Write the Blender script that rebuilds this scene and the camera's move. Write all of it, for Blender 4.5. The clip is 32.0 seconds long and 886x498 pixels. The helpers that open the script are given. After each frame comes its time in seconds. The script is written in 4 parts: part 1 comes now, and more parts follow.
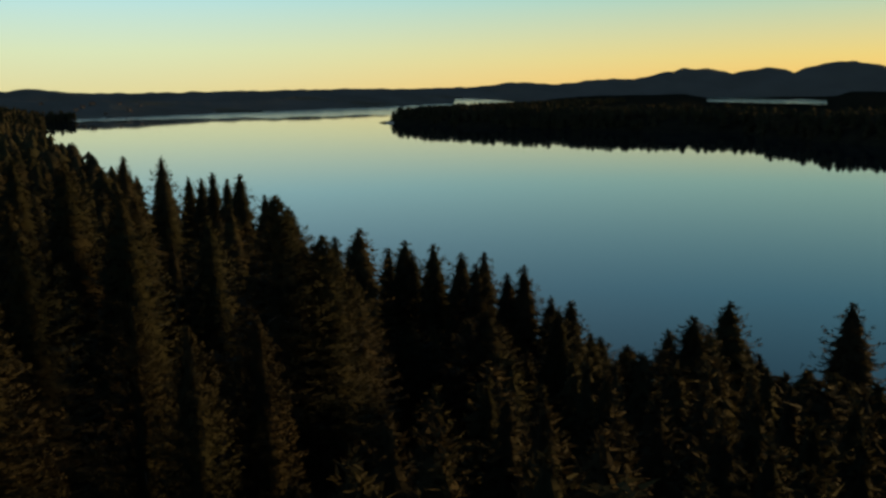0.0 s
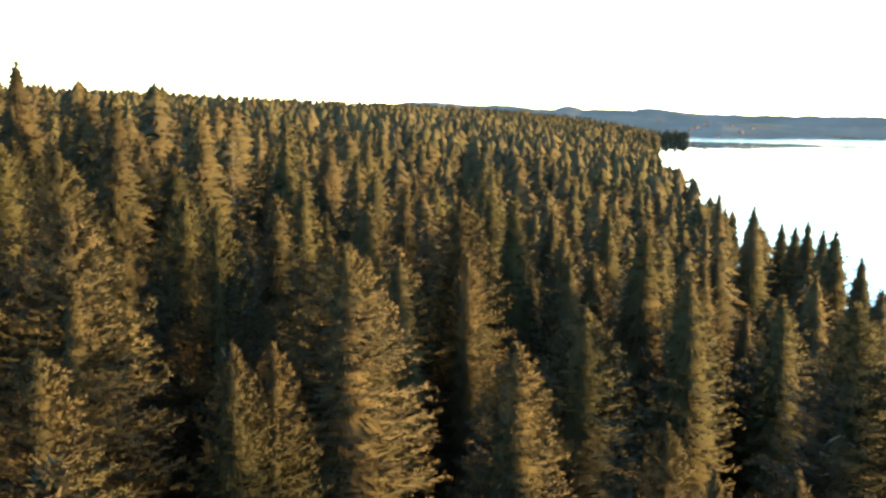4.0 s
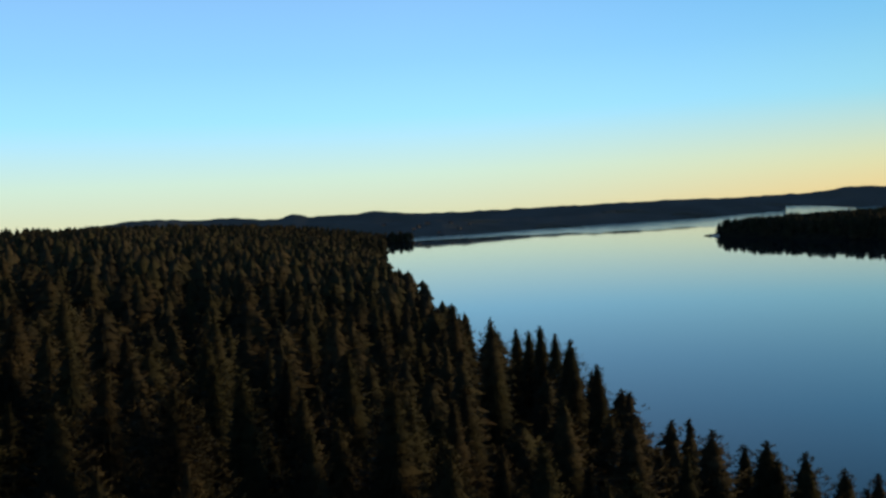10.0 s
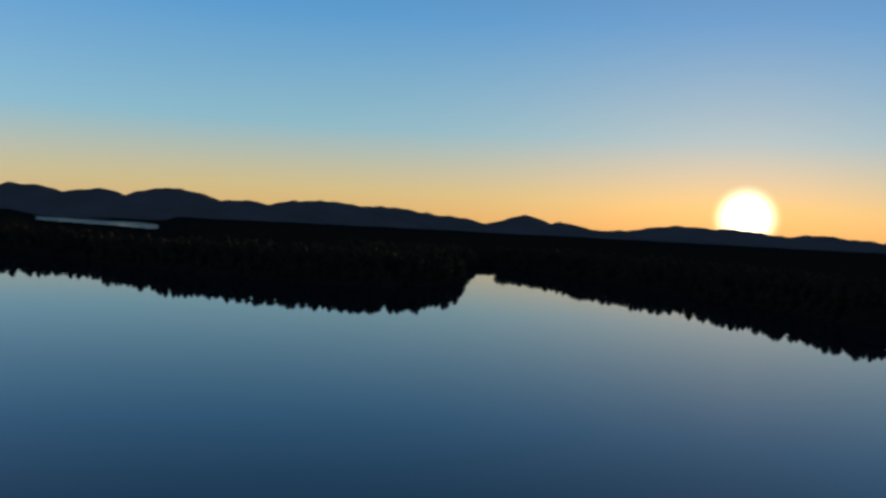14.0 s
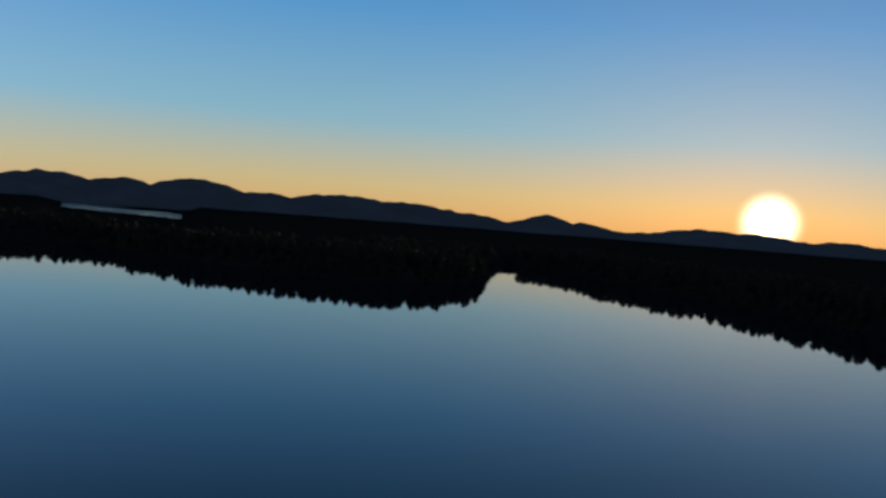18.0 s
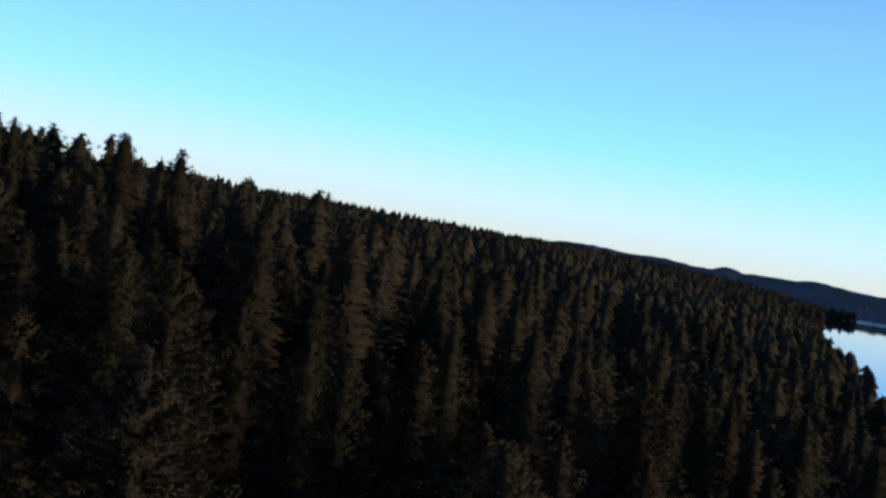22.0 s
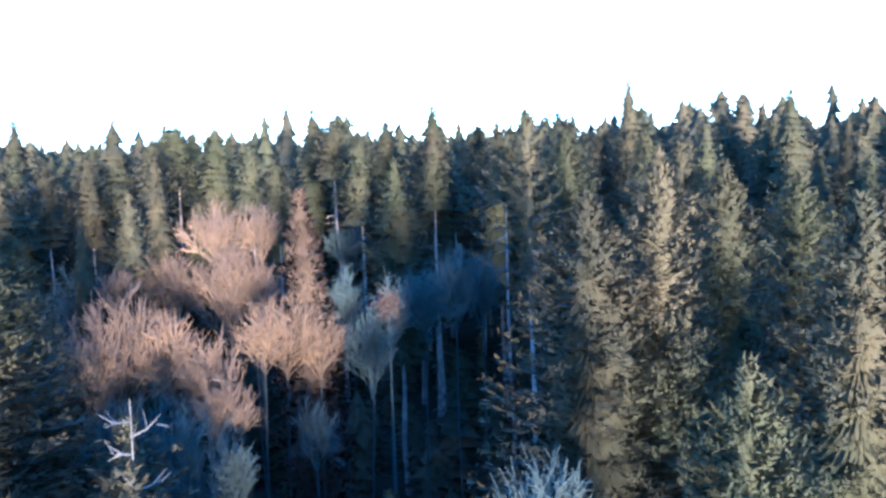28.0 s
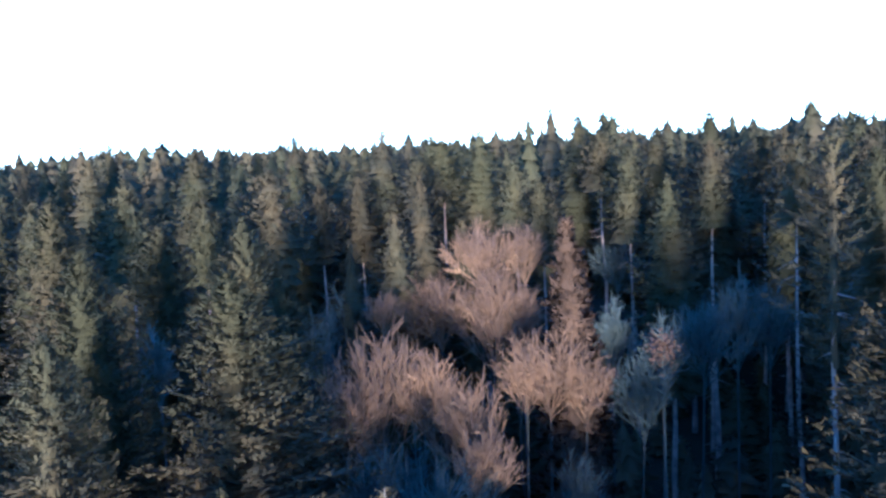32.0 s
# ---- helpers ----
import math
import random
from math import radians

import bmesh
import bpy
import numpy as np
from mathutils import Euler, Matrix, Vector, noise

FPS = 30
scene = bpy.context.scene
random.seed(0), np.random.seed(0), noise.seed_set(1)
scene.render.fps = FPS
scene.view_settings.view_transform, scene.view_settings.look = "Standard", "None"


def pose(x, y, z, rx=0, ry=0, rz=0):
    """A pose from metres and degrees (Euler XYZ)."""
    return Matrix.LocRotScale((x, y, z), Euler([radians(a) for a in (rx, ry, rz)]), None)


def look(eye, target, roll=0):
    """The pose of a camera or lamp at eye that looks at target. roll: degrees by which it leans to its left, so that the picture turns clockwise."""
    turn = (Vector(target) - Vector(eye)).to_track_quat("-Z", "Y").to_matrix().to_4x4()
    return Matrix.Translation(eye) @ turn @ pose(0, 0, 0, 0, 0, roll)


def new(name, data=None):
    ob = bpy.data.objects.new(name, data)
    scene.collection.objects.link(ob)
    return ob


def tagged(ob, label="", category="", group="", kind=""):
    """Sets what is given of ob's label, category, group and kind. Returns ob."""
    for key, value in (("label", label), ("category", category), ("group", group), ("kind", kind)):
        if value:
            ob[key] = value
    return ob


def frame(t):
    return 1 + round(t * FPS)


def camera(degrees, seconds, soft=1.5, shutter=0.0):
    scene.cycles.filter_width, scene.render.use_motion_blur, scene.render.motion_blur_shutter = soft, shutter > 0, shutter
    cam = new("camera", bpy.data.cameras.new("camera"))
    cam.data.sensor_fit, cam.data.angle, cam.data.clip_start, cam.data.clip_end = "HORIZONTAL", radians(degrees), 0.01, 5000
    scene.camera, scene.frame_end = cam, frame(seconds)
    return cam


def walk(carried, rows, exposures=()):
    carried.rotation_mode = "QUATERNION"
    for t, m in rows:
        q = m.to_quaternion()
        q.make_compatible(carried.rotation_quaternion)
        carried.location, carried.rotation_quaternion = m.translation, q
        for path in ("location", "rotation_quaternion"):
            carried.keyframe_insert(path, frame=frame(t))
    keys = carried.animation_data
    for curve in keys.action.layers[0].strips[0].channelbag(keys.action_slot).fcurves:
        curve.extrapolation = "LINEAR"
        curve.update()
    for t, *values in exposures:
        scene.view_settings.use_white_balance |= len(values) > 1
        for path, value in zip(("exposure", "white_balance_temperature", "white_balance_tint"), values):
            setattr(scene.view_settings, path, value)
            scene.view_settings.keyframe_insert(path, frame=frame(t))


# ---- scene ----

# ---- camera ----
LENS = 53.1
cam = camera(LENS, 32.0, soft=2.8)
# seconds, x, y, z, heading clockwise from +Y, tilt up, lean
PATH = [
    (0, -0.00, 0.00, 62.00, -5.79, -10.17, -0.91),
    (0.5, 0.14, 0.28, 62.65, -11.90, -11.79, -1.62),
    (1, 0.20, 0.82, 63.32, -18.16, -9.95, -1.18),
    (1.5, 0.22, 1.46, 63.80, -24.20, -6.94, 0.03),
    (2, 0.23, 2.07, 64.30, -30.38, -6.39, 1.42),
    (2.5, 0.29, 2.41, 64.70, -34.72, -7.30, 1.70),
    (3, 0.31, 2.80, 65.03, -37.92, -8.19, 1.43),
    (3.5, 0.24, 3.18, 65.54, -40.92, -8.66, 1.41),
    (5.5, -0.21, 4.76, 66.60, -48.13, -9.18, -0.92),
    (6, -0.75, 5.36, 66.91, -50.34, -9.38, -1.15),
    (6.5, -1.26, 6.04, 67.10, -53.81, -9.16, -1.44),
    (7, -1.81, 6.79, 67.35, -57.60, -8.68, -1.16),
    (7.5, -2.35, 7.55, 67.66, -58.73, -8.17, -0.19),
    (8, -3.01, 8.31, 67.87, -58.50, -5.80, 1.48),
    (8.5, -3.82, 9.06, 68.28, -58.24, -3.95, 0.15),
    (9, -4.28, 9.99, 68.89, -47.99, -2.94, -0.87),
    (9.5, -4.74, 10.80, 69.22, -37.53, -2.38, -2.02),
    (10, -5.04, 11.43, 69.59, -26.06, -2.33, -2.97),
    (10.5, -5.31, 11.64, 69.80, -17.76, -2.21, 1.33),
    (11, -5.12, 11.72, 70.07, -12.80, -1.54, 6.21),
    (11.5, -5.23, 11.66, 70.47, -5.23, -1.16, 7.00),
    (12, -5.36, 11.55, 70.81, 1.91, -0.94, 4.36),
    (12.5, -5.42, 11.36, 70.76, 10.51, -0.94, 2.47),
    (13, -5.45, 11.12, 70.50, 18.91, -1.44, 2.13),
    (13.5, -5.46, 10.88, 70.17, 27.03, -1.74, 2.17),
    (14, -5.56, 10.76, 69.99, 35.56, -1.79, 2.94),
    (14.5, -5.48, 10.58, 70.10, 43.31, -2.44, 3.32),
    (15, -5.44, 10.49, 70.30, 50.00, -3.19, 3.05),
    (15.5, -5.40, 10.40, 70.49, 52.79, -3.28, 0.84),
    (17.5, -6.53, 11.02, 70.91, 47.21, -2.55, 3.54),
    (18, -7.10, 11.31, 70.47, 34.25, -2.07, 4.42),
    (18.5, -7.53, 11.45, 69.87, 21.39, -1.46, 4.71),
    (19, -7.83, 11.50, 69.24, 8.58, -0.77, 5.09),
    (19.5, -8.03, 11.50, 68.74, -3.48, -0.45, 6.02),
    (20, -8.18, 11.48, 68.47, -13.70, -0.43, 6.79),
    (20.5, -8.53, 11.35, 68.09, -22.77, -0.65, 7.16),
    (21, -9.16, 11.13, 67.73, -32.47, -0.25, 7.40),
    (21.5, -9.73, 10.97, 67.05, -45.55, -1.00, 9.03),
    (22, -10.27, 10.45, 66.51, -53.16, -1.22, 8.91),
    (22.5, -10.71, 9.97, 66.06, -58.58, -3.08, 3.92),
    (23, -10.96, 9.51, 65.62, -61.60, -4.48, 2.41),
    (23.5, -11.25, 9.06, 65.14, -61.01, -7.76, 0.47),
    (24, -11.62, 8.75, 64.73, -61.30, -10.84, -4.08),
    (24.5, -12.31, 8.69, 64.56, -61.66, -11.21, -4.54),
    (26.5, -14.05, 8.92, 64.91, -85.54, -5.93, -2.83),
    (27, -14.59, 8.98, 65.16, -93.50, -5.92, -2.51),
    (27.5, -14.99, 8.98, 65.60, -101.59, -5.98, -2.28),
    (28, -15.25, 9.05, 65.95, -112.15, -5.62, -2.07),
    (28.5, -16.06, 9.11, 66.20, -117.57, -5.19, 2.10),
    (29, -16.61, 9.01, 66.48, -120.44, -4.58, 3.54),
    (29.5, -17.02, 8.80, 66.73, -124.23, -4.75, 3.34),
    (30, -17.44, 8.42, 66.98, -128.82, -4.92, 3.40),
    (30.5, -17.78, 8.12, 67.21, -129.15, -5.29, 1.69),
    (31, -18.02, 7.76, 67.45, -128.93, -5.38, 0.88),
    (31.5, -18.29, 7.29, 67.74, -129.30, -5.44, -0.99),
    (32, -18.53, 6.83, 68.05, -128.96, -5.50, -2.93),
]


def flight(x, y, z, heading, tilt, lean):
    return pose(x, y, z, 90 + tilt, 0, -heading) @ pose(0, 0, 0, 0, 0, lean)


# seconds, stops, kelvin, tint
EXPOSURE = [
    (0.0, 0.61, 7000, -14),
    (0.5, 0.95, 7000, -13),
    (1.0, 1.89, 7000, -12),
    (1.5, 1.08, 7000, -12),
    (2.0, 0.98, 7000, -11),
    (2.5, 1.52, 7000, -12),
    (3.0, 2.19, 7000, -14),
    (3.5, 3.70, 7000, -10),
    (5.5, 5.10, 6287, -13),
    (7.0, 5.22, 5313, -13),
    (8.0, 5.01, 5100, -6),
    (8.5, 4.16, 4600, -2),
    (9.0, 2.96, 4750, -4),
    (9.5, 1.26, 4980, -7),
    (10.0, 0.71, 5330, -10),
    (10.5, 0.50, 5230, -14),
    (13.0, 0.58, 4780, 2),
    (14.0, 0.23, 5350, 5),
    (15.5, 0.22, 5350, 11),
    (17.5, 0.20, 5350, 11),
    (19.0, -0.06, 5030, -8),
    (20.5, 0.03, 5130, -4),
    (21.5, 0.52, 4880, 0),
    (22.0, 0.87, 4480, 7),
    (23.0, 2.16, 4450, 7),
    (23.5, 3.40, 4550, 2),
    (24.0, 4.66, 3570, -4),
    (24.5, 5.27, 3430, -6),
    (26.5, 5.19, 3623, 2),
    (28.0, 4.96, 3576, 0),
    (29.0, 4.63, 3632, 1),
    (30.0, 4.26, 3608, 4),
    (32.0, 4.21, 3580, 3),
]
walk(cam, [(t, flight(*p)) for t, *p in PATH], exposures=EXPOSURE)

# ---- light ----
SUN_AZ, SUN_EL = 54.3, 1.1
sun_way = Vector((math.sin(radians(SUN_AZ)) * math.cos(radians(SUN_EL)), math.cos(radians(SUN_AZ)) * math.cos(radians(SUN_EL)), math.sin(radians(SUN_EL))))
lamp = bpy.data.lights.new("sun", "SUN")
lamp.energy, lamp.angle, lamp.color = 4.8, radians(5.0), (1.0, 0.6, 0.31)
sun = new("sun", lamp)
sun.matrix_world = look((0, 0, 0), -sun_way)

world = bpy.data.worlds.new("dusk_sky")
scene.world = world
world.use_nodes = True
wn, wl = world.node_tree.nodes, world.node_tree.links
wn.clear()
sky = wn.new("ShaderNodeTexSky")
sky.sky_type, sky.sun_disc = "NISHITA", False
sky.sun_elevation, sky.sun_rotation = radians(SUN_EL), radians(SUN_AZ)
sky.altitude, sky.air_density, sky.dust_density, sky.ozone_density = 60, 1.0, 1.2, 1.6
sky_bg = wn.new("ShaderNodeBackground")
sky_bg.inputs["Strength"].default_value = 0.022
wl.new(sky.outputs["Color"], sky_bg.inputs["Color"])
tc = wn.new("ShaderNodeTexCoord")
xyz = wn.new("ShaderNodeSeparateXYZ")
wl.new(tc.outputs["Generated"], xyz.inputs[0])


def dusk(stops):
    r = wn.new("ShaderNodeValToRGB")
    e = r.color_ramp.elements
    for k, (at, c) in enumerate(stops):
        if k > 1:
            e.new(at)
        e[k].position, e[k].color = at, (*c, 1)
    wl.new(xyz.outputs["Z"], r.inputs["Fac"])
    return r.outputs["Color"]


# clear evening air: peach along the skyline, blue overhead, yellower towards the sun
away = dusk([(0.0, (0.74, 0.6, 0.36)), (0.045, (0.66, 0.67, 0.52)), (0.11, (0.42, 0.64, 0.84)), (0.17, (0.34, 0.53, 0.8)), (0.25, (0.29, 0.43, 0.7)), (0.36, (0.17, 0.25, 0.42)), (0.6, (0.065, 0.11, 0.22)), (1.0, (0.05, 0.085, 0.19))])
toward = dusk([(0.0, (0.9, 0.48, 0.14)), (0.03, (0.76, 0.54, 0.22)), (0.10, (0.32, 0.5, 0.52)), (0.22, (0.13, 0.34, 0.56)), (0.36, (0.06, 0.17, 0.36)), (0.6, (0.065, 0.11, 0.22)), (1.0, (0.05, 0.085, 0.19))])
flat = wn.new("ShaderNodeVectorMath")
flat.operation = "DOT_PRODUCT"
flat.inputs[1].default_value = (math.sin(radians(SUN_AZ)), math.cos(radians(SUN_AZ)), 0)
wl.new(tc.outputs["Generated"], flat.inputs[0])
side = wn.new("ShaderNodeMapRange")
side.interpolation_type = "SMOOTHSTEP"
side.inputs["From Min"].default_value, side.inputs["From Max"].default_value = 0.1, 0.95
wl.new(flat.outputs["Value"], side.inputs["Value"])
air = wn.new("ShaderNodeMix")
air.data_type = "RGBA"
wl.new(side.outputs["Result"], air.inputs["Factor"])
wl.new(away, air.inputs["A"])
wl.new(toward, air.inputs["B"])
air_bg = wn.new("ShaderNodeBackground")
air_bg.inputs["Strength"].default_value = 0.72
wl.new(air.outputs["Result"], air_bg.inputs["Color"])
both_bg = wn.new("ShaderNodeAddShader")
wl.new(sky_bg.outputs[0], both_bg.inputs[0])
wl.new(air_bg.outputs[0], both_bg.inputs[1])
# the disc of the sun and the bright air close round it
dot = wn.new("ShaderNodeVectorMath")
dot.operation = "DOT_PRODUCT"
dot.inputs[1].default_value = sun_way
wl.new(tc.outputs["Generated"], dot.inputs[0])
ramp = wn.new("ShaderNodeMapRange")
ramp.inputs["From Min"].default_value = math.cos(radians(2.3))
ramp.inputs["From Max"].default_value = math.cos(radians(0.55))
ramp.inputs["To Min"].default_value = 0.0
ramp.inputs["To Max"].default_value = 1.0
wl.new(dot.outputs["Value"], ramp.inputs["Value"])
disc = wn.new("ShaderNodeBackground")
disc.inputs["Color"].default_value = (1.0, 0.8, 0.45, 1)
glow = wn.new("ShaderNodeMath")
glow.operation = "POWER"
glow.inputs[1].default_value = 3.0
wl.new(ramp.outputs["Result"], glow.inputs[0])
mul = wn.new("ShaderNodeMath")
mul.operation = "MULTIPLY"
mul.inputs[1].default_value = 3.8
wl.new(glow.outputs["Value"], mul.inputs[0])
wl.new(mul.outputs["Value"], disc.inputs["Strength"])
add = wn.new("ShaderNodeAddShader")
wl.new(both_bg.outputs[0], add.inputs[0])
wl.new(disc.outputs[0], add.inputs[1])
wout = wn.new("ShaderNodeOutputWorld")
wl.new(add.outputs[0], wout.inputs["Surface"])


# ---- materials ----
def material(name, low, high, scale=1.0, rough=0.8, bump=0.0, bump_scale=None, metallic=0.0, spread=0.0, grain=None, detail=4.0, translucent=0.0, gloss=0.25, patch=None, patch_scale=0.1):
    """Two tones mixed by noise in the object's own metres, with fine relief and a spread of brightness from piece to piece."""
    m = bpy.data.materials.new(name)
    m.use_nodes = True
    n, l = m.node_tree.nodes, m.node_tree.links
    b = n["Principled BSDF"]
    geo = n.new("ShaderNodeNewGeometry")
    a = n.new("ShaderNodeTexNoise")
    a.inputs["Scale"].default_value, a.inputs["Detail"].default_value = scale, detail
    l.new(geo.outputs["Position"], a.inputs["Vector"])
    mix = n.new("ShaderNodeMix")
    mix.data_type = "RGBA"
    mix.inputs["A"].default_value, mix.inputs["B"].default_value = (*low, 1), (*high, 1)
    sharp = n.new("ShaderNodeMapRange")
    sharp.inputs["From Min"].default_value, sharp.inputs["From Max"].default_value = 0.32, 0.68
    l.new(a.outputs["Fac"], sharp.inputs["Value"])
    l.new(sharp.outputs["Result"], mix.inputs["Factor"])
    colour = mix.outputs["Result"]
    if patch:
        pn = n.new("ShaderNodeTexNoise")
        pn.inputs["Scale"].default_value, pn.inputs["Detail"].default_value = patch_scale, 1.0
        l.new(geo.outputs["Position"], pn.inputs["Vector"])
        pr = n.new("ShaderNodeMapRange")
        pr.inputs["From Min"].default_value, pr.inputs["From Max"].default_value, pr.inputs["To Max"].default_value = 0.4, 0.6, 0.8
        l.new(pn.outputs["Fac"], pr.inputs["Value"])
        pm = n.new("ShaderNodeMix")
        pm.data_type = "RGBA"
        pm.inputs["B"].default_value = (*patch, 1)
        l.new(colour, pm.inputs["A"])
        l.new(pr.outputs["Result"], pm.inputs["Factor"])
        colour = pm.outputs["Result"]
    if spread:
        isl = n.new("ShaderNodeMapRange")
        grain = spread if grain is None else grain
        isl.inputs["To Min"].default_value, isl.inputs["To Max"].default_value = 1 - grain, 1 + grain
        l.new(geo.outputs["Random Per Island"], isl.inputs["Value"])
        info = n.new("ShaderNodeObjectInfo")
        one = n.new("ShaderNodeMapRange")
        one.inputs["To Min"].default_value, one.inputs["To Max"].default_value = 1 - spread, 1 + spread
        l.new(info.outputs["Random"], one.inputs["Value"])
        both = n.new("ShaderNodeMath")
        both.operation = "MULTIPLY"
        l.new(isl.outputs["Result"], both.inputs[0])
        l.new(one.outputs["Result"], both.inputs[1])
        v = n.new("ShaderNodeVectorMath")
        v.operation = "SCALE"
        l.new(colour, v.inputs[0])
        l.new(both.outputs["Value"], v.inputs["Scale"])
        colour = v.outputs["Vector"]
    l.new(colour, b.inputs["Base Color"])
    b.inputs["Roughness"].default_value, b.inputs["Metallic"].default_value = rough, metallic
    b.inputs["Specular IOR Level"].default_value = gloss
    if translucent:
        tr = n.new("ShaderNodeBsdfTranslucent")
        l.new(colour, tr.inputs["Color"])
        ms = n.new("ShaderNodeMixShader")
        ms.inputs["Fac"].default_value = translucent
        l.new(b.outputs["BSDF"], ms.inputs[1])
        l.new(tr.outputs["BSDF"], ms.inputs[2])
        l.new(ms.outputs["Shader"], n["Material Output"].inputs["Surface"])
    if bump:
        bn = n.new("ShaderNodeTexNoise")
        bn.inputs["Scale"].default_value, bn.inputs["Detail"].default_value = bump_scale or scale * 6, 5.0
        l.new(geo.outputs["Position"], bn.inputs["Vector"])
        bp = n.new("ShaderNodeBump")
        bp.inputs["Strength"].default_value = bump
        l.new(bn.outputs["Fac"], bp.inputs["Height"])
        l.new(bp.outputs["Normal"], b.inputs["Normal"])
    return m


M_NEEDLE = material("fir_needles", (0.0165, 0.0155, 0.0098), (0.0365, 0.0285, 0.0145), 0.3, 0.9, spread=0.24, grain=0.1, translucent=0.2, gloss=0.05, patch=(0.0205, 0.0205, 0.0098), patch_scale=0.085)
# lighter needle copy: light and air on far crowns put into the colour
M_NEEDLE_FAR = material("fir_needles_far", (0.0185, 0.0178, 0.0115), (0.0425, 0.0335, 0.0178), 0.12, 0.9, spread=0.18, grain=0.1, translucent=0.2, gloss=0.03, patch=(0.026, 0.0255, 0.0125), patch_scale=0.07)
M_RUSSET = material("russet_needles", (0.018, 0.0118, 0.0075), (0.036, 0.0232, 0.0145), 0.5, 0.9, spread=0.25, gloss=0.05)
M_BARK = material("fir_bark", (0.055, 0.042, 0.034), (0.15, 0.11, 0.08), 1.2, 0.9, bump=0.5, bump_scale=9)
M_PALE = material("bleached_wood", (0.028, 0.024, 0.02), (0.055, 0.048, 0.04), 3.0, 0.8, bump=0.3)
M_SNAG = material("silvered_dead_wood", (0.06, 0.048, 0.038), (0.12, 0.097, 0.076), 1.5, 0.9, bump=0.3)
M_TWIG = material("bare_twigs", (0.039, 0.0228, 0.0112), (0.074, 0.0435, 0.021), 0.6, 0.85, spread=0.15)
# darker copy of the bare twigs, with the dell's shade in its colour
M_TWIG_SHADE = material("twigs_in_shade", (0.012, 0.0152, 0.0132), (0.023, 0.0285, 0.0245), 0.6, 0.85, spread=0.15)
# dark bark for the bare trees; shade on their stems is in the colour
M_TRUNK_SHADE = material("bark_in_shade", (0.01, 0.0105, 0.0085), (0.022, 0.021, 0.016), 1.1, 0.95, bump=0.4, bump_scale=7)
M_LEAF = material("dry_leaves", (0.018, 0.0095, 0.0045), (0.036, 0.019, 0.009), 1.2, 0.8, spread=0.3, translucent=0.2)
M_GROUND = material("forest_floor", (0.008, 0.008, 0.006), (0.018, 0.016, 0.01), 0.09, 1.0, bump=0.6, bump_scale=0.9, gloss=0.0)
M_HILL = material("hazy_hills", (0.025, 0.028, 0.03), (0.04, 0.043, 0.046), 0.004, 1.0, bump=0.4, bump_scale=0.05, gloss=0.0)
# a faint bluish glow stands in for haze before the far hills
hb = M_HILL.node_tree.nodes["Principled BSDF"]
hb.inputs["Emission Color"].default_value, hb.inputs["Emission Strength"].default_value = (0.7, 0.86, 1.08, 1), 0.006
M_SAND = material("shore_sand", (0.3, 0.26, 0.2), (0.45, 0.4, 0.32), 0.4, 0.9, bump=0.3)
M_WALL = material("pale_house_paint", (0.05, 0.04, 0.036), (0.1, 0.08, 0.07), 0.02, 0.8)
M_ROOF = material("grey_roofing", (0.015, 0.015, 0.016), (0.03, 0.03, 0.031), 0.5, 0.8)

M_WATER = bpy.data.materials.new("still_water")
M_WATER.use_nodes = True
wb = M_WATER.node_tree.nodes["Principled BSDF"]
wb.inputs["Base Color"].default_value = (0.002, 0.006, 0.01, 1)
wb.inputs["Roughness"].default_value = 0.03
wb.inputs["IOR"].default_value = 1.333
g_ = M_WATER.node_tree.nodes.new("ShaderNodeNewGeometry")
w_ = M_WATER.node_tree.nodes.new("ShaderNodeTexNoise")
w_.inputs["Scale"].default_value, w_.inputs["Detail"].default_value = 0.35, 3.0
M_WATER.node_tree.links.new(g_.outputs["Position"], w_.inputs["Vector"])
b_ = M_WATER.node_tree.nodes.new("ShaderNodeBump")
b_.inputs["Strength"].default_value, b_.inputs["Distance"].default_value = 0.012, 0.3
M_WATER.node_tree.links.new(w_.outputs["Fac"], b_.inputs["Height"])
M_WATER.node_tree.links.new(b_.outputs["Normal"], wb.inputs["Normal"])


M_RIPPLE = bpy.data.materials.new("rippled_water")
M_RIPPLE.use_nodes = True
rb = M_RIPPLE.node_tree.nodes["Principled BSDF"]
rb.inputs["Base Color"].default_value = (0.004, 0.008, 0.012, 1)
rb.inputs["Roughness"].default_value = 0.12
rb.inputs["IOR"].default_value = 1.333


# ---- helpers for building ----
def mesh_of(name, verts, faces, mats, index=None, smooth=False, normals=None):
    me = bpy.data.meshes.new(name)
    if normals is None:
        me.from_pydata(np.asarray(verts).tolist(), [], faces if isinstance(faces, list) else faces.tolist())
    else:
        f = np.asarray(faces, np.int32)
        me.vertices.add(len(verts))
        me.vertices.foreach_set("co", np.asarray(verts, np.float32).ravel())
        me.loops.add(f.size)
        me.loops.foreach_set("vertex_index", f.ravel())
        me.polygons.add(len(f))
        me.polygons.foreach_set("loop_start", np.arange(0, f.size, 3, dtype=np.int32))
        me.polygons.foreach_set("use_smooth", np.ones(len(f), bool))
        me.update(calc_edges=True)
        at = me.attributes.new("custom_normal", "FLOAT_VECTOR", "POINT")
        at.data.foreach_set("vector", np.asarray(normals, np.float32).ravel())
    for m in mats:
        me.materials.append(m)
    if index is not None:
        me.polygons.foreach_set("material_index", np.asarray(index, np.int32))
    if smooth:
        me.polygons.foreach_set("use_smooth", np.ones(len(me.polygons), bool))
    me.update()
    return me


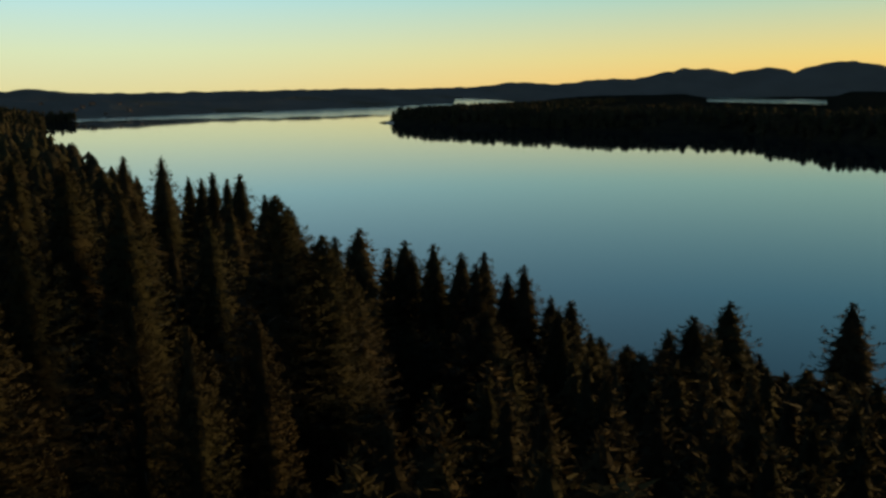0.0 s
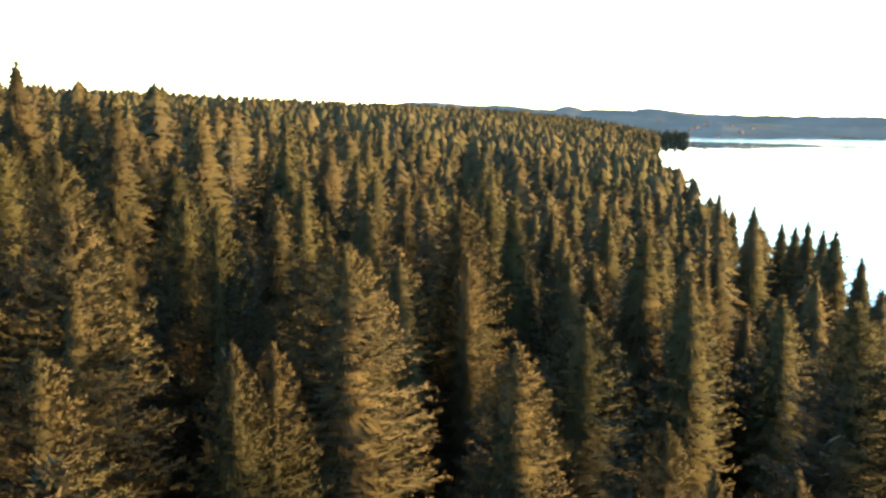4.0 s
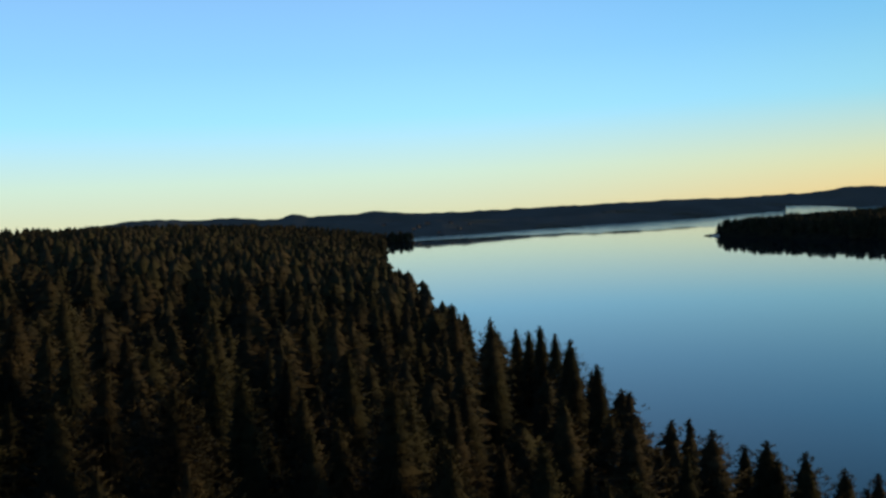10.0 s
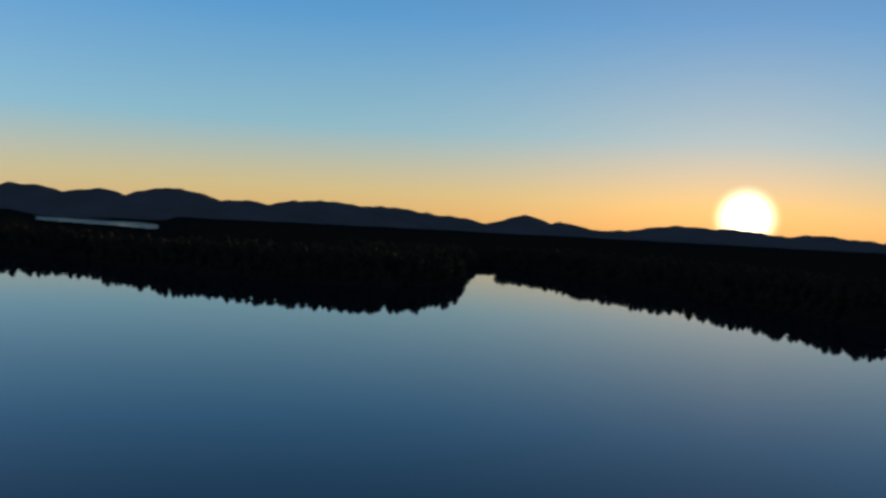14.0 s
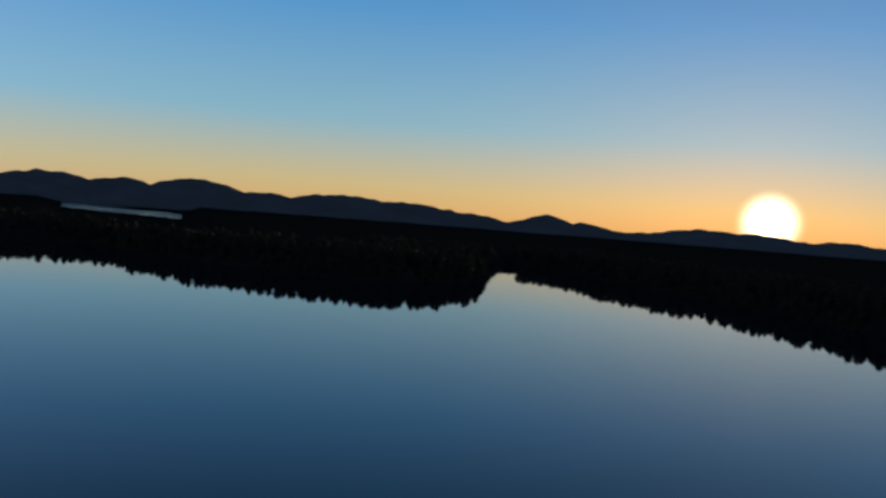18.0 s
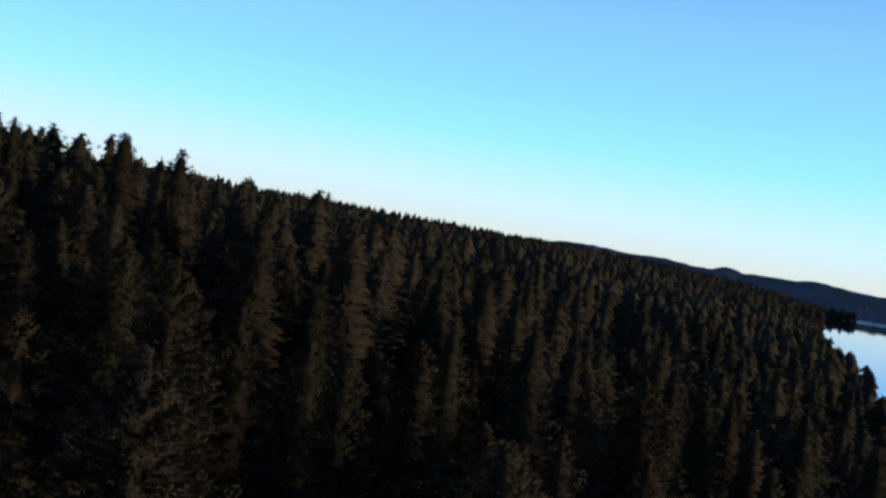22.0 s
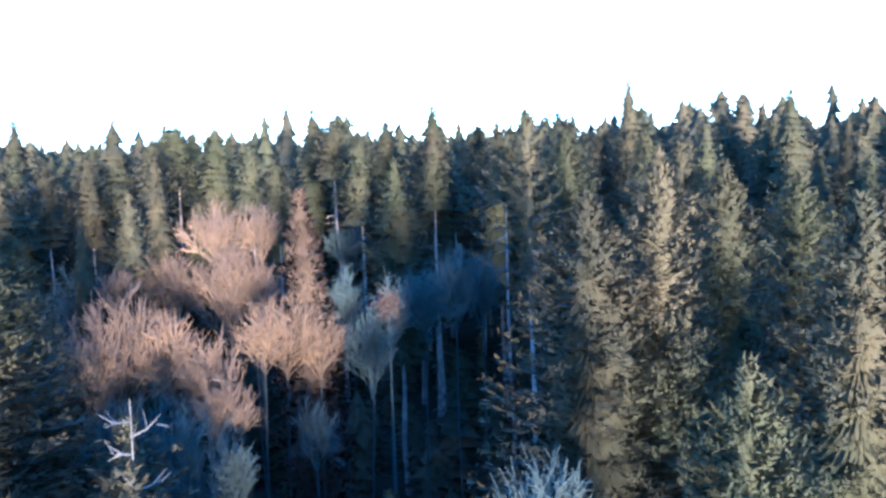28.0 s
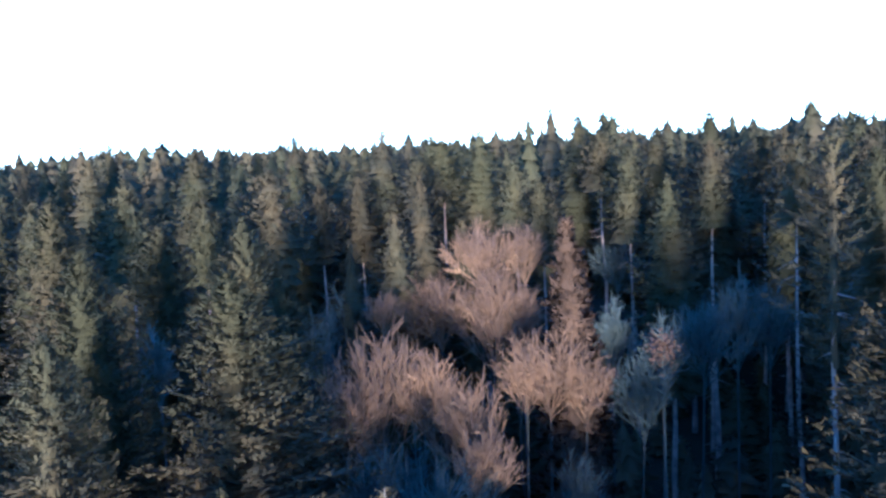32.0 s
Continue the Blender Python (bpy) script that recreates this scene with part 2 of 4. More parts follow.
def part(name, me, parent, label=""):
    ob = new(name, me)
    ob.parent = parent
    if label:
        ob["label"] = label
    return ob


# ---- the lie of the land ----
HOME_SHORE = [(1600, -900), (420, -60), (160, 66), (75, 100), (22, 122), (-14, 140), (-44, 178), (-82, 228), (-122, 284), (-190, 385),
              (-300, 560), (-420, 740), (-600, 1040), (-800, 1400), (-860, 1520), (-1010, 1640), (-1240, 1800), (-1360, 2020),
              (-1480, 2280), (-1800, 2560), (-3200, 3600), (-4200, 4900)]
FAR_SHORE = [(300, 5200), (50, 3600), (40, 3000), (50, 2450), (-70, 2180), (-222, 1850), (-274, 1745), (-210, 1635), (-66, 1480), (70, 1340), (165, 1270), (270, 1195), (330, 950),
             (380, 862), (445, 800), (515, 784), (580, 808), (635, 840), (760, 1050), (915, 1180), (915, 1065), (845, 826), (752, 527), (685, 345), (705, 220), (785, 140),
             (1040, -140), (1500, -640), (2300, -1400)]
HOME = np.array(HOME_SHORE + [(-5200, 5200), (-5200, -5200), (5200, -5200), (5200, -3000)], float)
FAR = np.array(FAR_SHORE + [(5200, -2000), (5200, 5200)], float)


def from_edge(px, py, poly):
    """Metres from the outline, more than 0 inside it."""
    best = np.full(px.shape, 1e9)
    inside = np.zeros(px.shape, bool)
    for (ax, ay), (bx, by) in zip(poly, np.roll(poly, -1, 0)):
        dx, dy = bx - ax, by - ay
        k = np.clip(((px - ax) * dx + (py - ay) * dy) / (dx * dx + dy * dy), 0, 1)
        best = np.minimum(best, np.hypot(px - ax - k * dx, py - ay - k * dy))
        cross = (ay > py) != (by > py)
        xi = ax + (py - ay) * dx / (dy if abs(dy) > 1e-9 else 1e-9)
        inside ^= cross & (px < xi)
    return np.where(inside, best, -best)


def wave(px, py, s, ph=0.0):
    return (np.sin(px / s + ph) * np.cos(py / (s * 1.13) + 1.7 * ph) + 0.6 * np.sin((px + py) / (s * 0.53) + 2 + ph) + 0.4 * np.cos((px - 2 * py) / (s * 0.37) + ph)) / 2


def land(px, py):
    """Height of the ground, and the metres inland on the near and on the far side."""
    px, py = np.asarray(px, float), np.asarray(py, float)
    wob = 6 * wave(px, py, 60) * np.clip(np.hypot(px, py) / 400, 0.15, 3)
    s, f = from_edge(px, py, HOME) + wob * 0.6, from_edge(px, py, FAR) + wob
    d = np.maximum(s, 0)
    hill = 12 * np.exp(-((px + 185) ** 2 + (py - 42) ** 2) / (2 * 72 ** 2))
    near = 9 * (1 - np.exp(-d / 6)) + 42 * (1 - np.exp(-d / 172)) + hill + 1.5 * wave(px, py, 38, 1) * np.clip(d / 60, 0, 1)
    r = np.hypot(px, py)
    near = np.where(r > 1500, near * np.clip(1 - (r - 1500) / 1200, 0.45, 1), near)
    e = np.maximum(f, 0)
    across = 4 * (1 - np.exp(-e / 12)) + 6 * (1 - np.exp(-e / 300))
    wood = np.clip((e - 1) / 12, 0, 1) * (15 + 2.5 * wave(px, py, 45) + 1.5 * wave(px, py, 17, 2))
    az = np.degrees(np.arctan2(px, py))
    lag = np.clip((4.5 - np.abs(az - 14.2)) / 0.8, 0, 1) * np.clip((r - 1430) / 250, 0, 1)
    across = across + wood * (1 - lag) - 4 * lag
    bed = -np.clip(np.maximum(-s, -f) * 0 + np.minimum(-s, -f) * 0.25, 0.3, 6)
    return np.where(s > 0, near, np.where(f > 0, across, bed)), s, f


def ground_z(x, y):
    return float(land(np.array([x]), np.array([y]))[0][0])


rings = np.concatenate([[0.5], np.geomspace(6, 4960, 190)])
turns = np.radians(np.arange(0, 360, 0.72))
gr, ga = np.meshgrid(rings, turns, indexing="ij")
gx, gy = gr * np.sin(ga), gr * np.cos(ga)
gz = land(gx, gy)[0]
nr, na = gr.shape
ii, jj = np.meshgrid(np.arange(nr - 1), np.arange(na), indexing="ij")
jn = (jj + 1) % na
quads = np.stack([ii * na + jj, ii * na + jn, (ii + 1) * na + jn, (ii + 1) * na + jj], -1).reshape(-1, 4)[:, ::-1]
ground = new("ground", mesh_of("ground", np.stack([gx, gy, gz], -1).reshape(-1, 3), quads, [M_GROUND], smooth=True))
tagged(ground, "dark mossy forest floor rising from the lake shore", "ground", kind="structure")

aw = np.radians(np.arange(0, 360, 2.0))
wv = [(0, 0, 0)] + [(4970 * math.sin(a), 4970 * math.cos(a), 0) for a in aw]
water = new("water", mesh_of("water", wv, [[0, 1 + (k + 1) % 180, 1 + k] for k in range(180)], [M_WATER]))
tagged(water, "still dark lake water mirroring the dusk sky", "lake", kind="structure")

# the far end of the lake, ruffled by the evening air
fv, ff = [], []
for k in range(36):
    w = radians(-34 + k)
    inner = 2330 + 60 * math.sin(k * 1.7) + 40 * math.sin(k * 0.6)
    fv += [(inner * math.sin(w), inner * math.cos(w), 0.06), (4500 * math.sin(w), 4500 * math.cos(w), 0.06)]
    if k:
        ff.append([2 * k - 2, 2 * k - 1, 2 * k + 1, 2 * k])
far_water = new("water_far", mesh_of("water_far", fv, [f[::-1] for f in ff], [M_RIPPLE]))
tagged(far_water, "pale ruffled water at the far end of the lake", "lake", kind="structure")

# the lagoon behind the far woods
lv, lf = [], []
for k in range(29):
    u = k / 28
    a = radians(10.7 + 6.8 * u)
    for r in (3050 - 560 * u + 50 * math.sin(k * 1.9), 4480 - 1330 * u + 60 * math.sin(k * 0.6)):
        lv.append((r * math.sin(a), r * math.cos(a), 10.0))
    if k:
        lf.append([2 * k - 2, 2 * k, 2 * k + 1, 2 * k - 1])
lagoon = new("lagoon", mesh_of("lagoon", lv, [f[::-1] for f in lf], [M_RIPPLE]))
tagged(lagoon, "pale lagoon shining behind the far woods", "lagoon", kind="structure")


# the inlet behind the wooded point
iv, jf = [], []
for k in range(19):
    u = k / 18
    a = radians(-4.9 + 4.3 * u)
    for r in (2480 + 30 * math.sin(k * 1.3), 4470 - 1780 * u ** 1.25 + 25 * math.sin(k * 2.1)):
        iv.append((r * math.sin(a), r * math.cos(a), 20.0))
    if k:
        jf.append([2 * k - 2, 2 * k, 2 * k + 1, 2 * k - 1])
inlet = new("inlet", mesh_of("inlet", iv, [f[::-1] for f in jf], [M_RIPPLE]))
tagged(inlet, "pale inlet shining behind the wooded point", "inlet", kind="structure")


# ---- far hills ----
def hill_range(name, label, a0, a1, base, peaks, r0, r1, rough, seed):
    """A range seen from the lake: crest heights in degrees above eye level, by heading."""
    az = np.arange(a0, a1, 0.12)
    crest = np.full(az.shape, base, float)
    for a, e, w in peaks:
        crest = np.maximum(crest, base + (e - base) * np.exp(-((az - a) / w) ** 2))
    rng = np.random.default_rng(seed)
    small = np.convolve(rng.normal(0, 1, len(az) + 12), np.hanning(9), "same")[6:-6]
    crest = crest + rough * small
    near = np.interp(az, *r0) if isinstance(r0, tuple) else r0
    r1 = near + 260 if r1 is None else r1
    top = 68 + r1 * np.tan(np.radians(crest))
    v = []
    steps = 7
    for k in range(steps + 1):
        u = k / steps
        r = near + (r1 - near) * u + 60 * wave(az * 40, az * 0 + 300 * u, 55, seed)
        z = -4 + (top + 4) * (u ** 0.8) * (1 + 0.05 * wave(az * 60, az * 0 + 200 * u, 40, seed + 1) * (1 - u) * 4 * u)
        v.append(np.stack([r * np.sin(np.radians(az)), r * np.cos(np.radians(az)), z], -1))
    v.append(np.stack([(r1 + 60) * np.sin(np.radians(az)), (r1 + 60) * np.cos(np.radians(az)), top * 0 - 5], -1))
    n = len(az)
    a_, b_ = np.meshgrid(np.arange(steps + 1), np.arange(n - 1), indexing="ij")
    q = np.stack([a_ * n + b_, (a_ + 1) * n + b_, (a_ + 1) * n + b_ + 1, a_ * n + b_ + 1], -1).reshape(-1, 4)
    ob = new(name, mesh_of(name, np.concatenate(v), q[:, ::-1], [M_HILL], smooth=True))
    return tagged(ob, label, "hills", kind="structure")


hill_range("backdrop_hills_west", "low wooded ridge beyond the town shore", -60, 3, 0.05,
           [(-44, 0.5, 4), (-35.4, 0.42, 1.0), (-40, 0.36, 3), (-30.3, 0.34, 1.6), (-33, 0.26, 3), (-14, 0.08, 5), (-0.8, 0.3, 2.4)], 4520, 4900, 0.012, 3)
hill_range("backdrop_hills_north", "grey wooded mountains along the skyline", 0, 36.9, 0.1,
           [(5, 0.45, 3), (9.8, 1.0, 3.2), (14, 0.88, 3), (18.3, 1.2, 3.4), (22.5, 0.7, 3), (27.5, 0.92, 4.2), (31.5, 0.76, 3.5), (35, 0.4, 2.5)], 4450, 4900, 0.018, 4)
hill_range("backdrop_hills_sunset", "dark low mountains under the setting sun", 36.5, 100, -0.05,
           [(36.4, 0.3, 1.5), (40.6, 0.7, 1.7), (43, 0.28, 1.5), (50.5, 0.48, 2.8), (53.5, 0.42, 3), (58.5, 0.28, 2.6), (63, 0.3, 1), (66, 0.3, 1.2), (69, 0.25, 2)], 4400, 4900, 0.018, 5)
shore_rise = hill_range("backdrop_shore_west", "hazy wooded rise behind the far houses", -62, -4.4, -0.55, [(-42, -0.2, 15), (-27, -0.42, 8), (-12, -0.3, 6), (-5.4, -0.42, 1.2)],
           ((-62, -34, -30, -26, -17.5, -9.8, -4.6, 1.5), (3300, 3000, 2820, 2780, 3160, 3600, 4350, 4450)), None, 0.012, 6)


# ---- trees ----
def kites(rng, base, way, length, width, flat=0.45):
    """Pointed sprays, one slender triangle each, lying nearly flat."""
    n = len(base)
    way = way / np.maximum(np.linalg.norm(way, axis=1, keepdims=True), 1e-6)
    side = np.cross(way, np.array([0, 0, 1.0]) + rng.normal(0, flat, (n, 3)))
    side /= np.maximum(np.linalg.norm(side, axis=1, keepdims=True), 1e-6)
    l, w = length[:, None], width[:, None]
    v = np.stack([base - side * w, base + side * w, base + way * l - np.array([0, 0, 0.12]) * l], 1).reshape(-1, 3)
    return v, np.arange(3 * n).reshape(-1, 3)


def outward(v, f, lift=0.35):
    """Turns the sprays' faces away from the stem, and rounds the crown's shading."""
    n = np.stack([v[:, 0], v[:, 1], np.full(len(v), 0.0)], -1)
    n /= np.maximum(np.linalg.norm(n, axis=1, keepdims=True), 1e-3)
    n[:, 2] = lift
    t = v[f]
    g = np.cross(t[:, 1] - t[:, 0], t[:, 2] - t[:, 0])
    back = (g * n[f[:, 0]]).sum(1) < 0
    f = np.where(back[:, None], f[:, ::-1], f)
    g /= np.maximum(np.linalg.norm(g, axis=1, keepdims=True), 1e-9)
    g = np.where(back[:, None], -g, g)
    own = np.zeros_like(n)
    own[f.ravel()] = np.repeat(g, 3, 0)
    n = n + 0.3 * own
    return f, n / np.linalg.norm(n, axis=1, keepdims=True)


def skirts(rng, high, reach, low, point, tiers, tips, even=0.0, star=(0.5, 0.72, 0.8, 1.14)):
    """Tier over tier of ragged drooping boughs, each a pointed skirt round the stem."""
    v, f = [], []
    for k in range(tiers):
        h = low + (0.97 - low) * (k / tiers) ** 0.9
        r = reach * (1 - math.exp(-0.8 * (1 - h) * high / point)) * rng.uniform(0.68 + 0.2 * even, 1.22 - 0.1 * even) + 0.1
        step = (1 - low) * high / tiers
        a = (np.arange(2 * tips) + rng.uniform(-0.3, 0.3, 2 * tips)) * math.pi / tips + rng.uniform(0, 6)
        q = r * np.where(np.arange(2 * tips) % 2, rng.uniform(star[0], star[1], 2 * tips), rng.uniform(star[2], star[3], 2 * tips))
        o = len(v)
        v += [(q[s] * math.cos(a[s]), q[s] * math.sin(a[s]), h * high - 0.1 * q[s] + rng.normal(0, 0.12) * step) for s in range(2 * tips)]
        v.append((0, 0, min(h * high + step * 1.3 + r * 0.3, high * 0.995)))
        f += [(o + s, o + (s + 1) % (2 * tips), o + 2 * tips) for s in range(2 * tips)]
    return np.array(v), np.array(f)


def fir_crown(rng, high, reach, low, nb, puffs, leaves, size, droop=0.35, gaps=0.1, point=6.0, tiers=20, prongs=9, body=0.5, even=0.0, bald=None, spire=1.2, spray=0.4, star=(0.5, 0.72, 0.8, 1.14), comb=0):
    """Boughs all round the stem, short at the pointed top and nearly even below; each carries tufts of needles, larger towards its end.
    bald: (heading, low, high), a stretch where the boughs on one side are missing and the stem shows."""
    u = low + (1 - low) * ((np.arange(nb) + rng.random(nb)) / nb) ** 0.95
    rel = (u - low) / (1 - low)
    below = (1 - u) * high
    full = np.maximum(reach * (1 - np.exp(-0.74 * below / point)) - 0.25 * size, 0.02) * (0.55 + 0.45 * np.minimum(1, rel * 4.5))
    az = np.arange(nb) * 2.39996 + rng.normal(0, 0.35, nb)
    swell = 1 + 0.07 * np.sin(az * 2 + rng.random() * 6 + u * 9) + 0.06 * np.sin(np.arange(nb) * 0.41 + rng.random() * 6)
    length = full * swell * rng.uniform(0.84, 1.1, nb) + 0.05
    keep = rng.random(nb) > gaps * (1 - rel * 0.8)
    if bald:
        turned = np.abs((az - bald[0] + math.pi) % (2 * math.pi) - math.pi)
        keep &= ~((turned < 0.55) & (u > bald[1]) & (u < bald[2]))
    many = np.maximum(1, np.round(puffs * (length / reach) ** 0.8)).astype(int) * keep
    B = np.repeat(np.arange(nb), many)
    order = np.concatenate([np.arange(m) for m in many]) if B.size else np.zeros(0)
    t = np.clip((order + 0.7 + rng.uniform(-0.3, 0.3, B.size)) / many[B], 0.12, 1.0)
    a, L, bl = az[B], length[B], below[B]
    out = np.stack([np.cos(a), np.sin(a), 0 * a], -1)
    lat = np.stack([-np.sin(a), np.cos(a), 0 * a], -1)
    rise = 0.1 + 0.7 * np.exp(-bl / 6)
    dz = L * (rise * t - droop * (1.0 - np.exp(-bl / 8)) * t ** 1.6 + 0.22 * t ** 5)
    mid = out * (L * t)[:, None] + lat * (rng.normal(0, 0.13, B.size) * L * (0.35 + 0.65 * t))[:, None]
    mid[:, 2] += u[B] * high + dz + rng.normal(0, 0.08, B.size)
    rp = size * (0.5 + 0.5 * np.minimum(L / reach, 1)) * rng.uniform(0.75, 1.3, B.size)
    rp = np.minimum(rp, 0.16 + 0.13 * bl)
    # the tufts: clouds of short pointed sprays that stand outwards and up
    P = np.repeat(np.arange(B.size), leaves)
    d = rng.normal(0, 0.6, (P.size, 3)) + out[P] * 0.75 + (0, 0, 0.6)
    d /= np.linalg.norm(d, axis=1, keepdims=True)
    side = np.cross(d, rng.normal(0, 1, (P.size, 3)))
    side /= np.maximum(np.linalg.norm(side, axis=1, keepdims=True), 1e-6)
    ball = rng.normal(0, 0.42, (P.size, 3)) * (1, 1, 0.75)
    base = mid[P] + ball * rp[P][:, None]
    ln = spray * rng.uniform(0.7, 1.4, (P.size, 1))
    wd = spray * rng.uniform(0.16, 0.28, (P.size, 1))
    v = np.stack([base - side * wd, base + side * wd, base + d * ln], 1).reshape(-1, 3)
    f = np.arange(len(v)).reshape(-1, 3)
    n = ball * 0.25 + out[P] + d * 0.2 + (0, 0, 0.12)
    n = np.repeat(n / np.linalg.norm(n, axis=1, keepdims=True), 3, 0)
    g = np.cross(v[1::3] - v[0::3], v[2::3] - v[0::3])
    back = (g * n[0::3]).sum(1) < 0
    f[back] = f[back][:, ::-1]
    # flat fans of side shoots along each bough
    if comb:
        W = np.repeat(np.arange(nb)[keep], 2 * comb)
        tw = np.tile((np.arange(2 * comb) // 2 + 0.5) / comb, int(keep.sum())) * 0.82 + 0.18 + rng.uniform(-0.03, 0.03, W.size)
        hand = np.where(np.arange(W.size) % 2, 1.0, -1.0)
        aw, Lw, bw = az[W], length[W] * 0.98, below[W]
        ow = np.stack([np.cos(aw), np.sin(aw), 0 * aw], -1)
        lw = np.stack([-np.sin(aw), np.cos(aw), 0 * aw], -1) * hand[:, None]
        root = ow * (Lw * tw)[:, None]
        root[:, 2] += u[W] * high + Lw * ((0.1 + 0.7 * np.exp(-bw / 6)) * tw - droop * (1.0 - np.exp(-bw / 8)) * tw ** 1.6 + 0.22 * tw ** 5)
        dw = ow * rng.uniform(0.5, 1.0, (W.size, 1)) + lw * rng.uniform(0.5, 0.9, (W.size, 1)) + rng.normal(0, 0.12, (W.size, 3)) + (0, 0, 0.22)
        dw /= np.linalg.norm(dw, axis=1, keepdims=True)
        reachw = ((0.1 + 0.26 * Lw * (1.15 - tw)) * rng.uniform(0.7, 1.3, W.size))[:, None]
        half = ow * (Lw * 0.5 / comb * rng.uniform(0.8, 1.25, W.size))[:, None] + (0, 0, 0.04)
        vw = np.stack([root - half, root + half, root + dw * reachw], 1).reshape(-1, 3)
        fw = np.arange(len(vw)).reshape(-1, 3) + len(v)
        nw = ow + lw * 0.25 + rng.normal(0, 0.12, (W.size, 3)) + (0, 0, 0.3)
        nw = nw / np.linalg.norm(nw, axis=1, keepdims=True)
        gw = np.cross(vw[1::3] - vw[0::3], vw[2::3] - vw[0::3])
        turned = (gw * nw).sum(1) < 0
        fw[turned] = fw[turned][:, ::-1]
        v, f, n = np.concatenate([v, vw]), np.concatenate([f, fw]), np.concatenate([n, np.repeat(nw, 3, 0)])
    # the leading shoot, and ragged skirts of dark inner boughs
    tips = np.array([[0, 0, high - spire]] * 5) + rng.normal(0, 0.03, (5, 3))
    v2, f2 = kites(rng, tips, rng.normal(0, 0.1, (5, 3)) + (0, 0, 1), np.full(5, spire * 1.12), np.full(5, 0.05 + 0.05 * size))
    hv, hf = skirts(rng, high, reach * body, low, point, tiers, prongs, even, star)
    v3, f3 = np.concatenate([v2, hv]), np.concatenate([f2, hf + len(v2)])
    f3, n3 = outward(v3, f3)
    return np.concatenate([v, v3]), np.concatenate([f, f3 + len(v)]), np.concatenate([n, n3])


def tube(points, radii, sides=6):
    """A tapered limb along a line of points."""
    p = np.asarray(points, float)
    v, f = [], []
    for k, r in enumerate(radii):
        d = p[min(k + 1, len(p) - 1)] - p[max(k - 1, 0)]
        d /= max(np.linalg.norm(d), 1e-6)
        x = np.cross(d, (0.31, 0.87, 0.12) if abs(d[2]) > 0.7 else (0, 0, 1.0))
        x /= max(np.linalg.norm(x), 1e-6)
        y = np.cross(d, x)
        for s in range(sides):
            a = 2 * math.pi * s / sides
            v.append(p[k] + r * (math.cos(a) * x + math.sin(a) * y))
    for k in range(len(p) - 1):
        for s in range(sides):
            n = (s + 1) % sides
            f.append([k * sides + s, k * sides + n, (k + 1) * sides + n, (k + 1) * sides + s])
    return v, f


def fir_trunk(rng, high, low, sides=7, stubs=14):
    n = 7
    z = np.linspace(0, high * 0.985, n)
    line = np.stack([rng.normal(0, 0.07, n), rng.normal(0, 0.07, n), z], -1)
    line[0, :2] = 0
    line[-1, :2] = 0
    rad = 0.0078 * high * (1 - z / high) + 0.015
    rad[0] *= 1.35
    v, f = tube(line, rad, sides)
    for _ in range(stubs):
        h = high * rng.uniform(low * 0.35, low + 0.35)
        a, l = rng.uniform(0, 6.28), rng.uniform(0.4, 1.6)
        w = np.array([math.cos(a), math.sin(a), rng.uniform(-0.35, 0.15)])
        b = np.array([0, 0, h])
        v2, f2 = tube([b, b + w * l * 0.6, b + w * l + (0, 0, -0.12 * l)], [0.045, 0.03, 0.01], 3)
        f += [[i + len(v) for i in q] for q in f2]
        v = v + v2
    return v, f


def crown_mesh(made, mat):
    v, f, n = made
    return mesh_of("fir_crown", v, f, [mat], normals=n)


UNIT = 30.0  # the height at which the fir patterns are drawn
FINE, MEDIUM, PLAIN = [], [], []
for k, (reach, low, droop, gaps) in enumerate([(5.2, 0.36, 0.45, 0.06), (5.5, 0.32, 0.38, 0.1), (4.7, 0.42, 0.5, 0.06), (5.0, 0.42, 0.34, 0.16), (5.3, 0.38, 0.52, 0.08)]):
    rng = np.random.default_rng(20 + k)
    crown = crown_mesh(fir_crown(rng, UNIT, reach, low, 420, 7, 14, 0.4, droop, gaps, (5.4, 5.8, 5.6, 5.5, 5.2)[k], 44, 30, 0.14 if k in (0, 3) else 0.4, 0.4, spray=0.2, star=(0.5, 0.72, 0.8, 1.15), comb=11, bald=(0.0, 0.62, 0.86) if k in (0, 3) else None), M_NEEDLE)
    trunk = mesh_of("fir_trunk", *fir_trunk(rng, UNIT, low, stubs=26), [M_BARK])
    FINE.append((crown, trunk))
for k, (reach, low, droop, gaps) in enumerate([(5.5, 0.38, 0.45, 0.06), (5.8, 0.34, 0.38, 0.1), (5.0, 0.44, 0.5, 0.06), (5.3, 0.42, 0.34, 0.16), (5.6, 0.36, 0.5, 0.08), (4.9, 0.42, 0.42, 0.12)]):
    rng = np.random.default_rng(40 + k)
    crown = crown_mesh(fir_crown(rng, UNIT, reach, low, 150, 3, 6, 0.6, droop, gaps, 6.0, 30, 16, 0.55, 0.6, spray=0.4, star=(0.5, 0.72, 0.8, 1.15), comb=6), M_NEEDLE)
    trunk = mesh_of("fir_trunk", *fir_trunk(rng, UNIT, low, 6, 8), [M_BARK])
    PLAIN.append((crown, trunk))
    crown = crown_mesh(fir_crown(rng, UNIT, reach, low, 240, 4, 8, 0.5, droop, gaps, 6.4, 36, 20, 0.52, 0.5, spray=0.3, star=(0.5, 0.72, 0.8, 1.15), comb=8), M_NEEDLE)
    MEDIUM.append((crown, trunk))
RUSSET = crown_mesh(fir_crown(np.random.default_rng(60), UNIT, 3.0, 0.3, 240, 4, 24, 0.45, 0.9, 0.03, 6.0, 24, 9, 0.7, spray=0.45), M_RUSSET)
